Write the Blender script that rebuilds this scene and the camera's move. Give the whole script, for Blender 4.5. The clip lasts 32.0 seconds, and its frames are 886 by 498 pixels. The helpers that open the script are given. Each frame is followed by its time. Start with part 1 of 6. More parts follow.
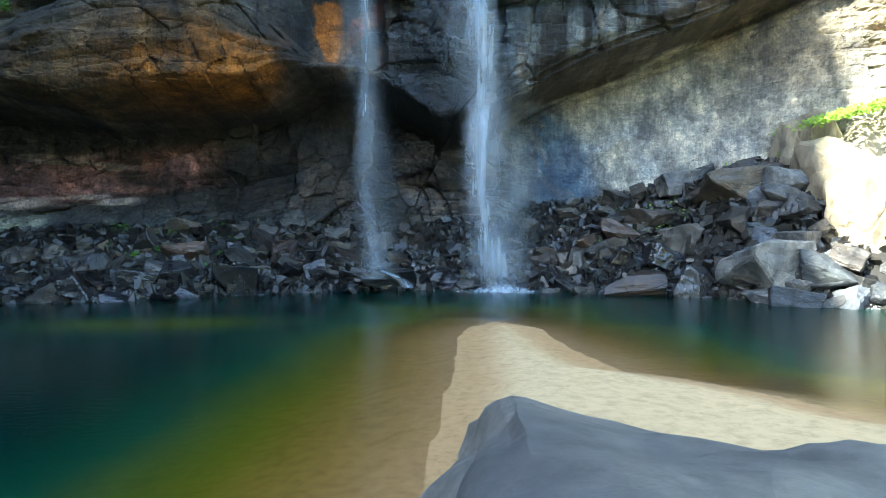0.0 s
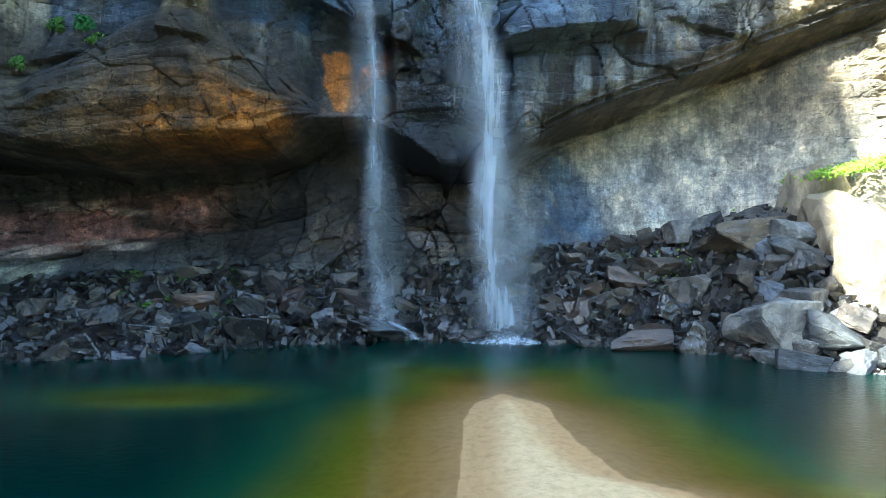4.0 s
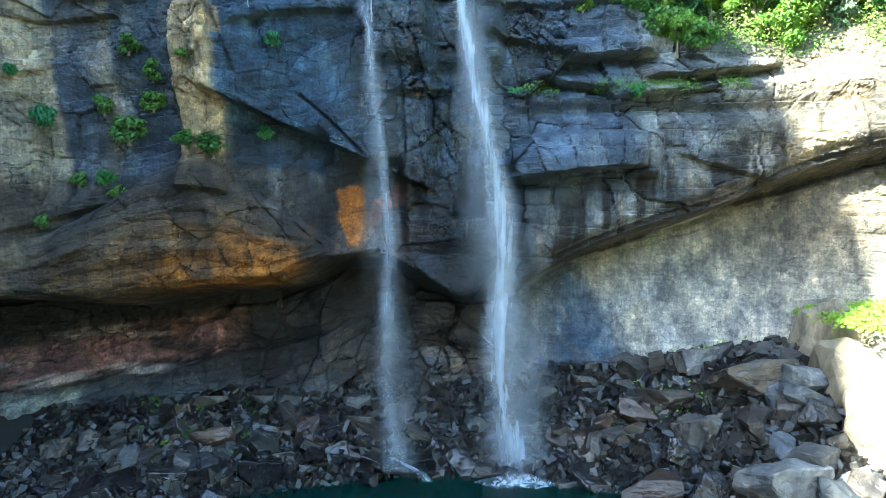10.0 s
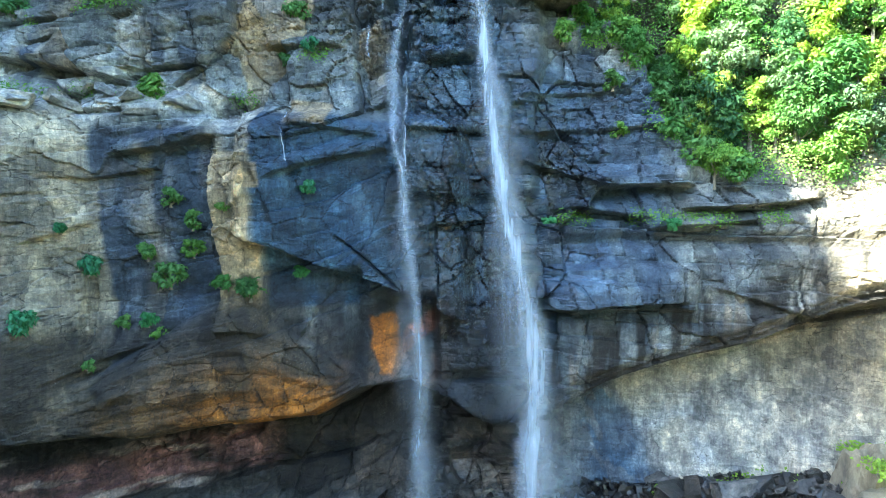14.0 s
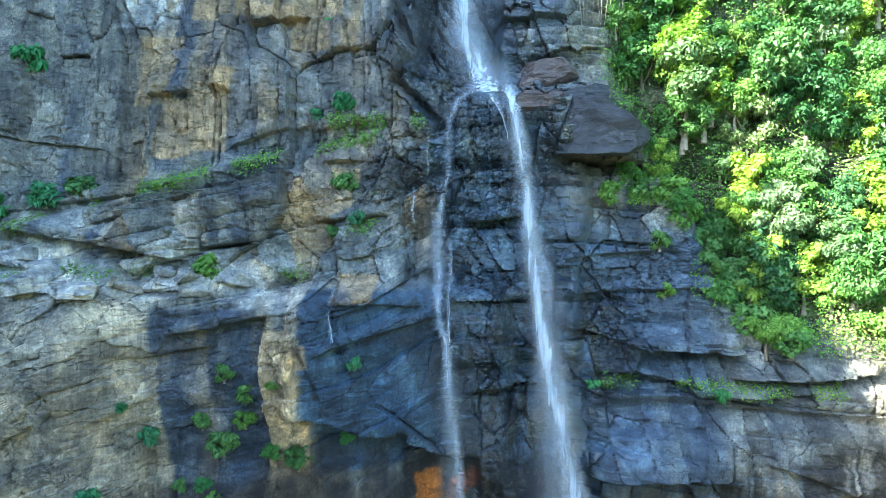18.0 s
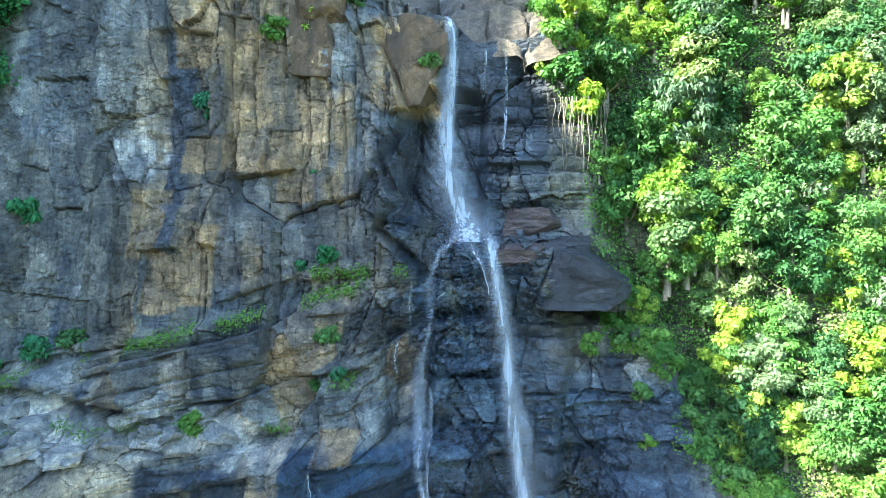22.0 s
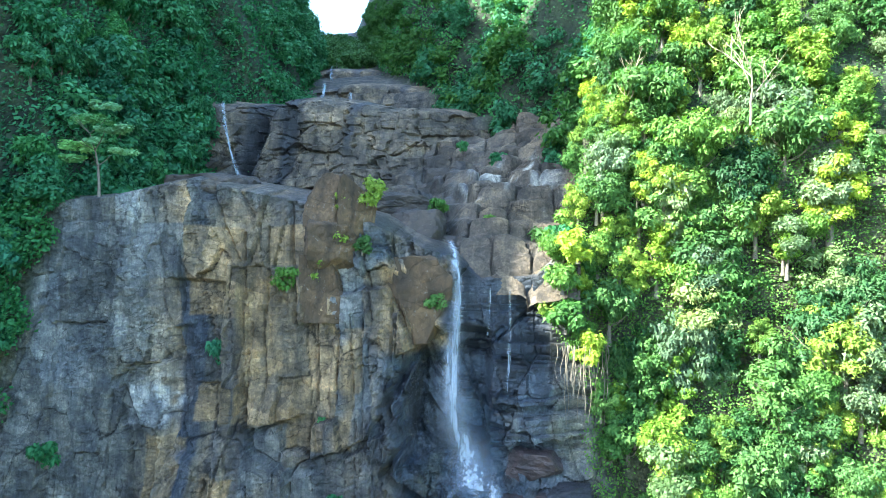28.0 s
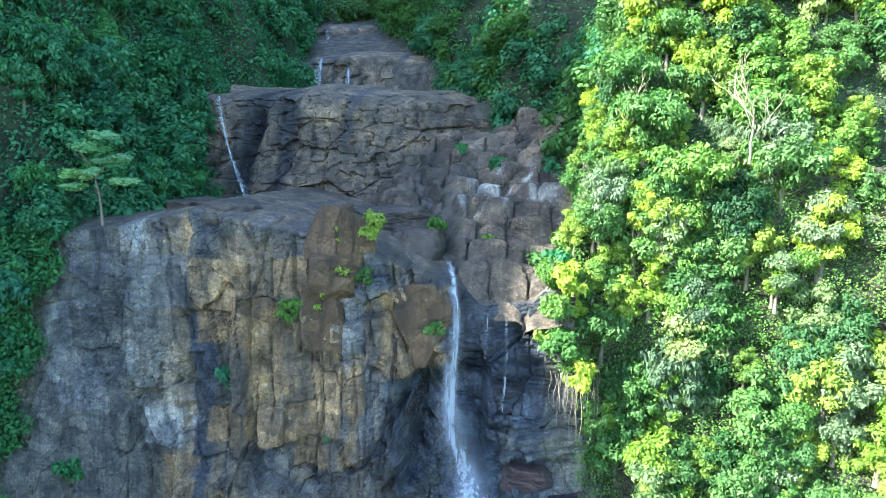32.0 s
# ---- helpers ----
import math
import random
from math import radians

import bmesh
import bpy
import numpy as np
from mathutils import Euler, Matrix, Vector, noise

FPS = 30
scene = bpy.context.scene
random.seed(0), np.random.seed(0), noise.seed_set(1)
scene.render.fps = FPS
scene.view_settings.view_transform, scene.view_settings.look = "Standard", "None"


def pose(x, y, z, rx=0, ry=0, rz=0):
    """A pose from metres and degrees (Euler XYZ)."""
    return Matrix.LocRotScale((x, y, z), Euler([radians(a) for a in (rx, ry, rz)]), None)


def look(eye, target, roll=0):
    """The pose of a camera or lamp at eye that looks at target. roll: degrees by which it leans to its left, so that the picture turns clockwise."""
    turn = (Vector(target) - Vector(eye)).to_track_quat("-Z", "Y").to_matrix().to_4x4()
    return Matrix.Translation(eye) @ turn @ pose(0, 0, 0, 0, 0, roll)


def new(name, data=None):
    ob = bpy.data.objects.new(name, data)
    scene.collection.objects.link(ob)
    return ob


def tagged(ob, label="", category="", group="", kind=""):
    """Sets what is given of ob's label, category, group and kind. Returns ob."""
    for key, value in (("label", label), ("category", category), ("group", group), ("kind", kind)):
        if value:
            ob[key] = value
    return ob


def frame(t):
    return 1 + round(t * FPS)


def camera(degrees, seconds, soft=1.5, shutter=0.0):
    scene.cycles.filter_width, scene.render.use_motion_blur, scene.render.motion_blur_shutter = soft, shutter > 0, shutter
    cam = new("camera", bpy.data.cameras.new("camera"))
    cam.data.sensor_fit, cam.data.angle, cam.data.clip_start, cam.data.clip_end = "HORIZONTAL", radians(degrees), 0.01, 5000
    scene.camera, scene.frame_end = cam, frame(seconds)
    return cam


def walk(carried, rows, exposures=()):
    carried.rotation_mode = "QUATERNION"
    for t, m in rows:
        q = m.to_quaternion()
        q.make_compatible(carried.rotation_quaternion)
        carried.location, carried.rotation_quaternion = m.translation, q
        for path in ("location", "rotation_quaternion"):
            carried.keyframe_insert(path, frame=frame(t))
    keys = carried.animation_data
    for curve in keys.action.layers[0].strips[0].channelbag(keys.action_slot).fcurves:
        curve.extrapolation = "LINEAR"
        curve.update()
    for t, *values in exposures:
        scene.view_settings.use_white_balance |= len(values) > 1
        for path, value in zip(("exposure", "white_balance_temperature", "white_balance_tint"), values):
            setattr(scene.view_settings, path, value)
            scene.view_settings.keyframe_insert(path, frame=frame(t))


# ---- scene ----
cam = camera(71.6, 32.0, soft=0.5)
METRES, EYE, TILT, LEAN, TURN = 100.0, 6.4, -2.5, 0.0, 0.0
ROWS = [
    (0.0, 0.0, 0.0, 0.0, 0.0, 0.0, -0.0),
    (0.5, 0.0002, 0.0003, 0.0052, 0.23, -0.03, -0.02),
    (1.0, 0.0007, 0.0003, 0.0093, 0.39, 0.05, -0.03),
    (1.5, 0.0011, -0.0003, 0.0148, 0.5, 0.01, -0.06),
    (2.0, 0.0012, -0.0012, 0.02, 0.59, 0.03, -0.09),
    (2.5, 0.0012, -0.0018, 0.0258, 0.66, 0.01, -0.11),
    (3.0, 0.0011, -0.0025, 0.0323, 0.71, -0.01, -0.11),
    (3.5, 0.0009, -0.0033, 0.0392, 0.74, 0.03, -0.13),
    (5.5, 0.0012, -0.006, 0.0722, 0.87, 0.11, -0.17),
    (6.0, 0.001, -0.0068, 0.0819, 0.88, 0.07, -0.18),
    (6.5, 0.0011, -0.0075, 0.0923, 0.9, 0.04, -0.19),
    (7.0, 0.0013, -0.0086, 0.1025, 0.93, 0.08, -0.19),
    (7.5, 0.0019, -0.0096, 0.1137, 0.98, 0.11, -0.2),
    (8.0, 0.0013, -0.0102, 0.1262, 0.95, 0.08, -0.21),
    (8.5, 0.0017, -0.0105, 0.1396, 0.96, 0.11, -0.23),
    (9.0, 0.0018, -0.011, 0.1532, 0.97, 0.11, -0.23),
    (9.5, 0.0028, -0.0117, 0.166, 1.05, 0.18, -0.24),
    (10.0, 0.0028, -0.0117, 0.1774, 2.11, 0.2, -0.3),
    (10.5, 0.0026, -0.0117, 0.1894, 3.58, 0.2, -0.4),
    (11.0, 0.002, -0.0115, 0.204, 4.19, 0.21, -0.44),
    (11.5, 0.0018, -0.0115, 0.2204, 4.58, 0.21, -0.47),
    (12.0, 0.0027, -0.0118, 0.2358, 4.87, 0.18, -0.49),
    (12.5, 0.003, -0.0127, 0.2515, 5.01, 0.24, -0.52),
    (13.0, 0.0035, -0.0133, 0.2693, 5.14, 0.22, -0.53),
    (13.5, 0.0037, -0.0141, 0.2877, 5.25, 0.27, -0.55),
    (14.0, 0.0038, -0.0151, 0.3059, 5.3, 0.3, -0.54),
    (14.5, 0.0042, -0.0162, 0.3254, 5.37, 0.34, -0.56),
    (16.5, 0.0042, -0.0199, 0.4044, 5.58, 0.49, -0.58),
    (17.0, 0.0041, -0.021, 0.4237, 6.52, 0.57, -0.62),
    (17.5, 0.0038, -0.0216, 0.4444, 8.68, 0.48, -0.78),
    (18.0, 0.0035, -0.0218, 0.4648, 9.46, 0.48, -0.84),
    (18.5, 0.0037, -0.0224, 0.4862, 9.89, 0.51, -0.89),
    (19.0, 0.0042, -0.0229, 0.5056, 10.2, 0.59, -0.93),
    (19.5, 0.0044, -0.0237, 0.5236, 10.43, 0.61, -0.95),
    (20.0, 0.0052, -0.0245, 0.5415, 10.63, 0.63, -0.98),
    (20.5, 0.0078, -0.0243, 0.5599, 10.71, 0.67, -1.0),
    (21.0, 0.0139, -0.0238, 0.5774, 10.77, 0.72, -1.04),
    (21.5, 0.0247, -0.0241, 0.5961, 10.86, 0.67, -1.07),
    (22.0, 0.0364, -0.0242, 0.6131, 10.98, 0.71, -1.08),
    (22.5, 0.0398, -0.0259, 0.6316, 11.09, 0.71, -1.1),
    (23.0, 0.0402, -0.0277, 0.6498, 11.18, 0.69, -1.12),
    (23.5, 0.0407, -0.0292, 0.6689, 11.39, 0.77, -1.13),
    (24.0, 0.0411, -0.0303, 0.6903, 11.55, 0.77, -1.15),
    (24.5, 0.0414, -0.0315, 0.7121, 11.59, 0.76, -1.17),
    (25.0, 0.0413, -0.0331, 0.733, 11.66, 0.8, -1.19),
    (25.5, 0.0415, -0.0347, 0.7557, 11.78, 0.76, -1.2),
    (27.5, 0.0403, -0.0416, 0.8459, 11.89, 0.76, -1.26),
    (28.0, 0.0402, -0.0433, 0.8679, 11.9, 0.78, -1.28),
    (28.5, 0.0396, -0.0446, 0.8829, 11.89, 0.43, -1.31),
    (29.0, 0.0397, -0.0459, 0.8984, 11.88, -1.0, -1.32),
    (29.5, 0.0398, -0.0472, 0.9138, 11.87, -2.04, -1.33),
    (30.0, 0.04, -0.048, 0.9286, 11.87, -2.9, -1.33),
    (30.5, 0.0401, -0.0489, 0.9437, 11.87, -3.84, -1.34),
    (31.0, 0.0402, -0.0499, 0.9593, 11.89, -4.8, -1.37),
    (31.5, 0.0402, -0.0507, 0.9745, 11.87, -5.78, -1.38),
    (32.0, 0.04, -0.0518, 0.9898, 11.88, -6.79, -1.39),
]
walk(cam, [(t, pose(0, 0, EYE, TILT, LEAN, TURN) @ pose(METRES * x, METRES * y, METRES * z, 90 + pitch, roll, yaw)) for t, x, y, z, yaw, pitch, roll in ROWS],
     [(0, 3.2, 6100, -2), (2, 3.15, 6080, -2), (7, 3.5, 6030, -3), (10, 3.42, 6030, -3), (12, 3.58, 5990, -2), (14, 3.62, 5990, -2), (19, 3.36, 6040, -1), (23, 3.04, 6080, 0), (27, 2.9, 6000, 0), (32, 2.7, 5900, 4)])

# ---- world, sun ----
SUN_EL, SUN_AZ = 38.0, -30.0          # azimuth: degrees that the sun stands behind the line of the cliff (minus: in front), from the left
world = bpy.data.worlds.new("sky")
scene.world = world
world.use_nodes = True
wn = world.node_tree
sky = wn.nodes.new("ShaderNodeTexSky")
sky.sky_type, sky.sun_disc = "NISHITA", False
to_sun = Vector((-math.cos(radians(SUN_EL)) * math.cos(radians(SUN_AZ)), math.cos(radians(SUN_EL)) * math.sin(radians(SUN_AZ)), math.sin(radians(SUN_EL))))
sky.sun_elevation, sky.sun_rotation = radians(SUN_EL), math.atan2(to_sun.x, to_sun.y)
wn.links.new(sky.outputs[0], wn.nodes["Background"].inputs["Color"])
wn.nodes["Background"].inputs["Strength"].default_value = 0.15
sun = new("sun", bpy.data.lights.new("sun", "SUN"))
sun.data.energy, sun.data.angle, sun.data.color = 4.4, radians(0.6), (1.0, 0.93, 0.8)
sun.matrix_world = look(to_sun * 300, (0, 0, 0))


# ---- numeric noise ----
def hash01(ix, iy, s):
    h = (ix.astype(np.int64) * 374761393 + iy.astype(np.int64) * 668265263 + s * 144269504) & 0xFFFFFFFF
    h = ((h ^ (h >> 13)) * 1274126177) & 0xFFFFFFFF
    h = ((h ^ (h >> 16)) * 362437) & 0xFFFFFFFF
    return ((h >> 8) & 0xFFFFF) / 0xFFFFF


def vnoise(x, y, s=0):
    ix, iy = np.floor(x), np.floor(y)
    fx, fy = x - ix, y - iy
    fx, fy = fx * fx * (3 - 2 * fx), fy * fy * (3 - 2 * fy)
    a, b = hash01(ix, iy, s), hash01(ix + 1, iy, s)
    c, d = hash01(ix, iy + 1, s), hash01(ix + 1, iy + 1, s)
    return (a + (b - a) * fx) * (1 - fy) + (c + (d - c) * fx) * fy


def fbm(x, y, s=0, octaves=4):
    out, amp, tot = 0, 1.0, 0
    for o in range(octaves):
        out = out + amp * vnoise(x * 2 ** o + 17.3 * o, y * 2 ** o + 5.1 * o, s + o)
        tot += amp
        amp *= 0.5
    return out / tot - 0.5


def cells(x, y, s):
    """Nearest of a jittered grid of seeds: three random numbers of it, the way from it, and the nearness of the next one."""
    ix, iy = np.floor(x), np.floor(y)
    d1, d2 = np.full(x.shape, 9.0), np.full(x.shape, 9.0)
    cx, cy, du, dv = ix.copy(), iy.copy(), np.zeros(x.shape), np.zeros(x.shape)
    for i in (-1, 0, 1):
        for j in (-1, 0, 1):
            kx, ky = ix + i, iy + j
            px = kx + 0.12 + 0.76 * hash01(kx, ky, s)
            py = ky + 0.12 + 0.76 * hash01(kx, ky, s + 1)
            d = np.maximum(np.abs(x - px), np.abs(y - py)) * 0.6 + 0.4 * np.hypot(x - px, y - py)
            near = d < d1
            d2 = np.where(near, d1, np.minimum(d2, d))
            d1 = np.where(near, d, d1)
            cx, cy = np.where(near, kx, cx), np.where(near, ky, cy)
            du, dv = np.where(near, x - px, du), np.where(near, y - py, dv)
    return hash01(cx, cy, s + 2), hash01(cx, cy, s + 3), hash01(cx, cy, s + 4), du, dv, d2 - d1


def ramp(a, b, v):
    t = np.clip((v - a) / (b - a), 0, 1)
    return t * t * (3 - 2 * t)


def bump_at(x, z, x0, z0, rx, rz):
    return np.exp(-((x - x0) / rx) ** 2 - ((z - z0) / rz) ** 2)


def box_at(x, z, x0, x1, z0, z1, soft=0.5):
    return ramp(x0 - soft, x0 + soft, x) * (1 - ramp(x1 - soft, x1 + soft, x)) * ramp(z0 - soft, z0 + soft, z) * (1 - ramp(z1 - soft, z1 + soft, z))


# ---- mesh helpers ----
def mesh_of(name, co, quads, smooth=True):
    """A mesh from vertex and face arrays (three or four corners a face)."""
    me = bpy.data.meshes.new(name)
    quads = np.asarray(quads)
    k = quads.shape[1]
    me.vertices.add(len(co))
    me.vertices.foreach_set("co", np.asarray(co, np.float32).ravel())
    me.loops.add(quads.size)
    me.loops.foreach_set("vertex_index", quads.astype(np.int32).ravel())
    me.polygons.add(len(quads))
    me.polygons.foreach_set("loop_start", np.arange(0, quads.size, k, dtype=np.int32))
    me.polygons.foreach_set("use_smooth", np.full(len(quads), smooth))
    me.update(calc_edges=True)
    return me


def grid_faces(nu, nv):
    i = (np.arange(nu - 1)[:, None] * nv + np.arange(nv - 1)[None, :]).ravel()
    return np.stack([i, i + nv, i + nv + 1, i + 1], 1)


def paint(me, **values):
    for key, v in values.items():
        if v.ndim == 2:
            a = me.attributes.new(key, "FLOAT_COLOR", "POINT")
            a.data.foreach_set("color", np.concatenate([v, np.ones((len(v), 1))], 1).astype(np.float32).ravel())
        else:
            a = me.attributes.new(key, "FLOAT", "POINT")
            a.data.foreach_set("value", v.astype(np.float32).ravel())


def part(name, me, material, parent=None, label="", m=None):
    if isinstance(me, bmesh.types.BMesh):
        bm, me = me, bpy.data.meshes.new(name)
        bm.to_mesh(me)
        bm.free()
    if material and not me.materials:
        me.materials.append(material)
    ob = new(name, me)
    ob.parent = parent
    if m is not None:
        ob.matrix_basis = m
    return tagged(ob, label)


# ---- materials ----
def nodes_of(name):
    mat = bpy.data.materials.new(name)
    mat.use_nodes = True
    nt = mat.node_tree
    nt.nodes.clear()
    out = nt.nodes.new("ShaderNodeOutputMaterial")

    def add(kind, **kw):
        n = nt.nodes.new("ShaderNode" + kind)
        for key, v in kw.items():
            if key in n.inputs:
                if isinstance(v, bpy.types.NodeSocket):
                    nt.links.new(v, n.inputs[key])
                else:
                    n.inputs[key].default_value = v
            else:
                setattr(n, key, v)
        return n
    return mat, nt, add, out


def ramp_node(add, fac, stops):
    r = add("ValToRGB", Fac=fac)
    e = r.color_ramp.elements
    while len(e) < len(stops):
        e.new(0.5)
    for el, (p, c) in zip(e, stops):
        el.position, el.color = p, (*c, 1) if len(c) == 3 else c
    return r.outputs[0]


def mixed(add, a, b, fac, mode="MIX"):
    n = add("Mix", data_type="RGBA", blend_type=mode)
    for sock, v in ((n.inputs[0], fac), (n.inputs[6], a), (n.inputs[7], b)):
        if isinstance(v, bpy.types.NodeSocket):
            n.id_data.links.new(v, sock)
        else:
            sock.default_value = v if not isinstance(v, tuple) or len(v) == 4 else (*v, 1)
    return n.outputs[2]


def scaled(add, vec, s):
    n = add("VectorMath", operation="MULTIPLY")
    n.id_data.links.new(vec, n.inputs[0])
    n.inputs[1].default_value = s
    return n.outputs[0]


def math_node(add, op, a, b=0.0):
    n = add("Math", operation=op)
    for sock, v in ((n.inputs[0], a), (n.inputs[1], b)):
        if isinstance(v, bpy.types.NodeSocket):
            n.id_data.links.new(v, sock)
        else:
            sock.default_value = v
    return n.outputs[0]


def rock_material(name, tint=None, by_object=False, wet=0.0, grain=1.0, lichen=0.4, crackle=1.0):
    """Jointed rock: colour from the 'tint' attribute or a given colour, with stains, grain, bedding cracks and lichen specks."""
    mat, nt, add, out = nodes_of(name)
    tc = add("TexCoord")
    at = tc.outputs["Object"]
    if tint is None:
        base = add("Attribute", attribute_name="tint").outputs["Color"]
    else:
        base = add("RGB").outputs[0]
        base.default_value = (*tint, 1)
    if by_object:
        rnd = add("NewGeometry").outputs["Random Per Island"] if by_object == "island" else add("ObjectInfo").outputs["Random"]
        base = mixed(add, base, ramp_node(add, rnd, [(0, (0.32, 0.38, 0.46)), (0.3, (1.0, 0.93, 0.86)), (0.5, (0.5, 0.38, 0.3)), (0.75, (2.0, 1.95, 1.88)), (1, (0.8, 0.9, 1.05))]), 1.0, "MULTIPLY")
    big = add("TexNoise", Vector=scaled(add, at, (0.42, 0.42, 0.3)), Scale=1.0, Detail=6, Roughness=0.62)
    fine = add("TexNoise", Vector=at, Scale=2.6, Detail=11, Roughness=0.8)
    streak = add("TexNoise", Vector=scaled(add, at, (1.1, 1.1, 0.07)), Scale=1.0, Detail=4, Roughness=0.55)
    warp = add("TexNoise", Vector=at, Scale=0.55, Detail=4, Roughness=0.6)
    wv = add("VectorMath", operation="MULTIPLY_ADD")
    nt.links.new(warp.outputs[1], wv.inputs[0])
    wv.inputs[1].default_value = (0.55, 0.55, 0.55)
    nt.links.new(scaled(add, at, (0.32, 0.32, 0.75)), wv.inputs[2])
    vor = add("TexVoronoi", feature="DISTANCE_TO_EDGE", Scale=1.0)
    nt.links.new(wv.outputs[0], vor.inputs["Vector"])
    c = mixed(add, base, ramp_node(add, big.outputs[0], [(0.38, (0.5, 0.53, 0.6)), (0.5, (0.95, 0.95, 0.95)), (0.63, (1.6, 1.5, 1.35))]), 0.8, "MULTIPLY")
    c = mixed(add, c, ramp_node(add, fine.outputs[0], [(0.36, (0.22, 0.22, 0.23)), (0.47, (0.85, 0.85, 0.85)), (0.54, (1.1, 1.1, 1.1)), (0.66, (1.7, 1.67, 1.6))]), 0.32, "MULTIPLY")
    c = mixed(add, c, ramp_node(add, streak.outputs[0], [(0.33, (0.45, 0.45, 0.5)), (0.48, (1, 1, 1)), (0.72, (1.25, 1.22, 1.16))]), 0.42, "MULTIPLY")
    runs = add("TexNoise", Vector=scaled(add, at, (4.5, 4.5, 0.25)), Scale=1.0, Detail=5, Roughness=0.65)
    c = mixed(add, c, ramp_node(add, runs.outputs[0], [(0.34, (0.5, 0.5, 0.52)), (0.48, (1, 1, 1)), (0.68, (1.5, 1.48, 1.42))]), 0.4, "MULTIPLY")
    # broken faces, each weathered to its own tone, and gritty flecks
    for size, much in (((0.42, 0.42, 0.36), 0.42), ((1.25, 1.25, 1.4), 0.34), ((3.6, 3.6, 4.0), 0.26)):
        fv = add("VectorMath", operation="MULTIPLY_ADD")
        nt.links.new(warp.outputs[1], fv.inputs[0])
        fv.inputs[1].default_value = (0.35, 0.35, 0.35)
        nt.links.new(scaled(add, at, size), fv.inputs[2])
        face = add("TexVoronoi", feature="F1", Scale=1.0)
        nt.links.new(fv.outputs[0], face.inputs["Vector"])
        tone = add("SeparateColor", Color=face.outputs["Color"]).outputs[0]
        c = mixed(add, c, ramp_node(add, tone, [(0.0, (0.45, 0.46, 0.5)), (0.4, (0.9, 0.9, 0.9)), (0.75, (1.12, 1.1, 1.06)), (1.0, (1.9, 1.84, 1.72))]), much, "MULTIPLY")
    fleck = add("TexNoise", Vector=scaled(add, at, (1.0, 1.0, 0.8)), Scale=5.5, Detail=6, Roughness=0.72)
    c = mixed(add, c, ramp_node(add, fleck.outputs[0], [(0.37, (0.12, 0.12, 0.13)), (0.45, (0.85, 0.85, 0.85)), (0.55, (1.1, 1.1, 1.1)), (0.64, (1.9, 1.85, 1.75))]), 0.22, "MULTIPLY")
    chip = add("TexVoronoi", feature="F1", distance="CHEBYCHEV", Scale=1.9)
    nt.links.new(wv.outputs[0], chip.inputs["Vector"])
    vor2 = add("TexVoronoi", feature="DISTANCE_TO_EDGE", Scale=2.6)
    nt.links.new(wv.outputs[0], vor2.inputs["Vector"])
    gate2 = ramp_node(add, big.outputs[0], [(0.54, (0, 0, 0)), (0.61, (1, 1, 1))])
    crack2 = mixed(add, (1, 1, 1, 1), ramp_node(add, vor2.outputs[0], [(0.0, (0, 0, 0)), (0.03, (1, 1, 1))]), gate2)
    c = mixed(add, c, mixed(add, (0.2, 0.2, 0.21, 1), (1, 1, 1, 1), crack2), 0.45 * crackle, "MULTIPLY")
    gate = ramp_node(add, warp.outputs[0], [(0.48, (0, 0, 0)), (0.55, (1, 1, 1))])
    crack = ramp_node(add, vor.outputs[0], [(0.0, (0, 0, 0)), (0.016, (1, 1, 1))])
    crack = mixed(add, (1, 1, 1, 1), crack, gate)
    c = mixed(add, c, mixed(add, (0.25, 0.25, 0.26, 1), (1, 1, 1, 1), crack), 0.9 * crackle, "MULTIPLY")
    speck = add("TexNoise", Vector=at, Scale=7.0, Detail=5, Roughness=0.75)
    lich = ramp_node(add, speck.outputs[0], [(0.6, (0, 0, 0)), (0.67, (1, 1, 1))])
    patch = ramp_node(add, big.outputs[0], [(0.5, (0, 0, 0)), (0.62, (lichen, lichen, lichen))])
    c = mixed(add, c, (0.5, 0.51, 0.49, 1), mixed(add, lich, patch, 1.0, "MULTIPLY"))
    h = math_node(add, "ADD", math_node(add, "MULTIPLY", fine.outputs[0], 0.55), math_node(add, "MULTIPLY", crack, 0.3 * crackle))
    h = math_node(add, "ADD", h, math_node(add, "MULTIPLY", crack2, 0.16 * crackle))
    h = math_node(add, "ADD", h, math_node(add, "MULTIPLY", big.outputs[0], 0.5))
    h = math_node(add, "ADD", h, math_node(add, "MULTIPLY", chip.outputs["Distance"], 0.55))
    bmp = add("Bump", Strength=1.0, Distance=0.5 * grain, Height=h)
    if tint is None:
        w = add("Attribute", attribute_name="wet").outputs["Fac"]
    else:
        w = add("Value").outputs[0]
        w.default_value = wet
    rough = math_node(add, "SUBTRACT", math_node(add, "ADD", math_node(add, "MULTIPLY", fine.outputs[0], 0.4), 0.62), math_node(add, "MULTIPLY", w, 0.66))
    b = add("BsdfPrincipled", Roughness=rough, Normal=bmp.outputs[0])
    nt.links.new(math_node(add, "MULTIPLY", w, 0.5), b.inputs["Coat Weight"])
    b.inputs["Coat Roughness"].default_value = 0.2
    nt.links.new(c, b.inputs["Base Color"])
    nt.links.new(b.outputs[0], out.inputs[0])
    return mat


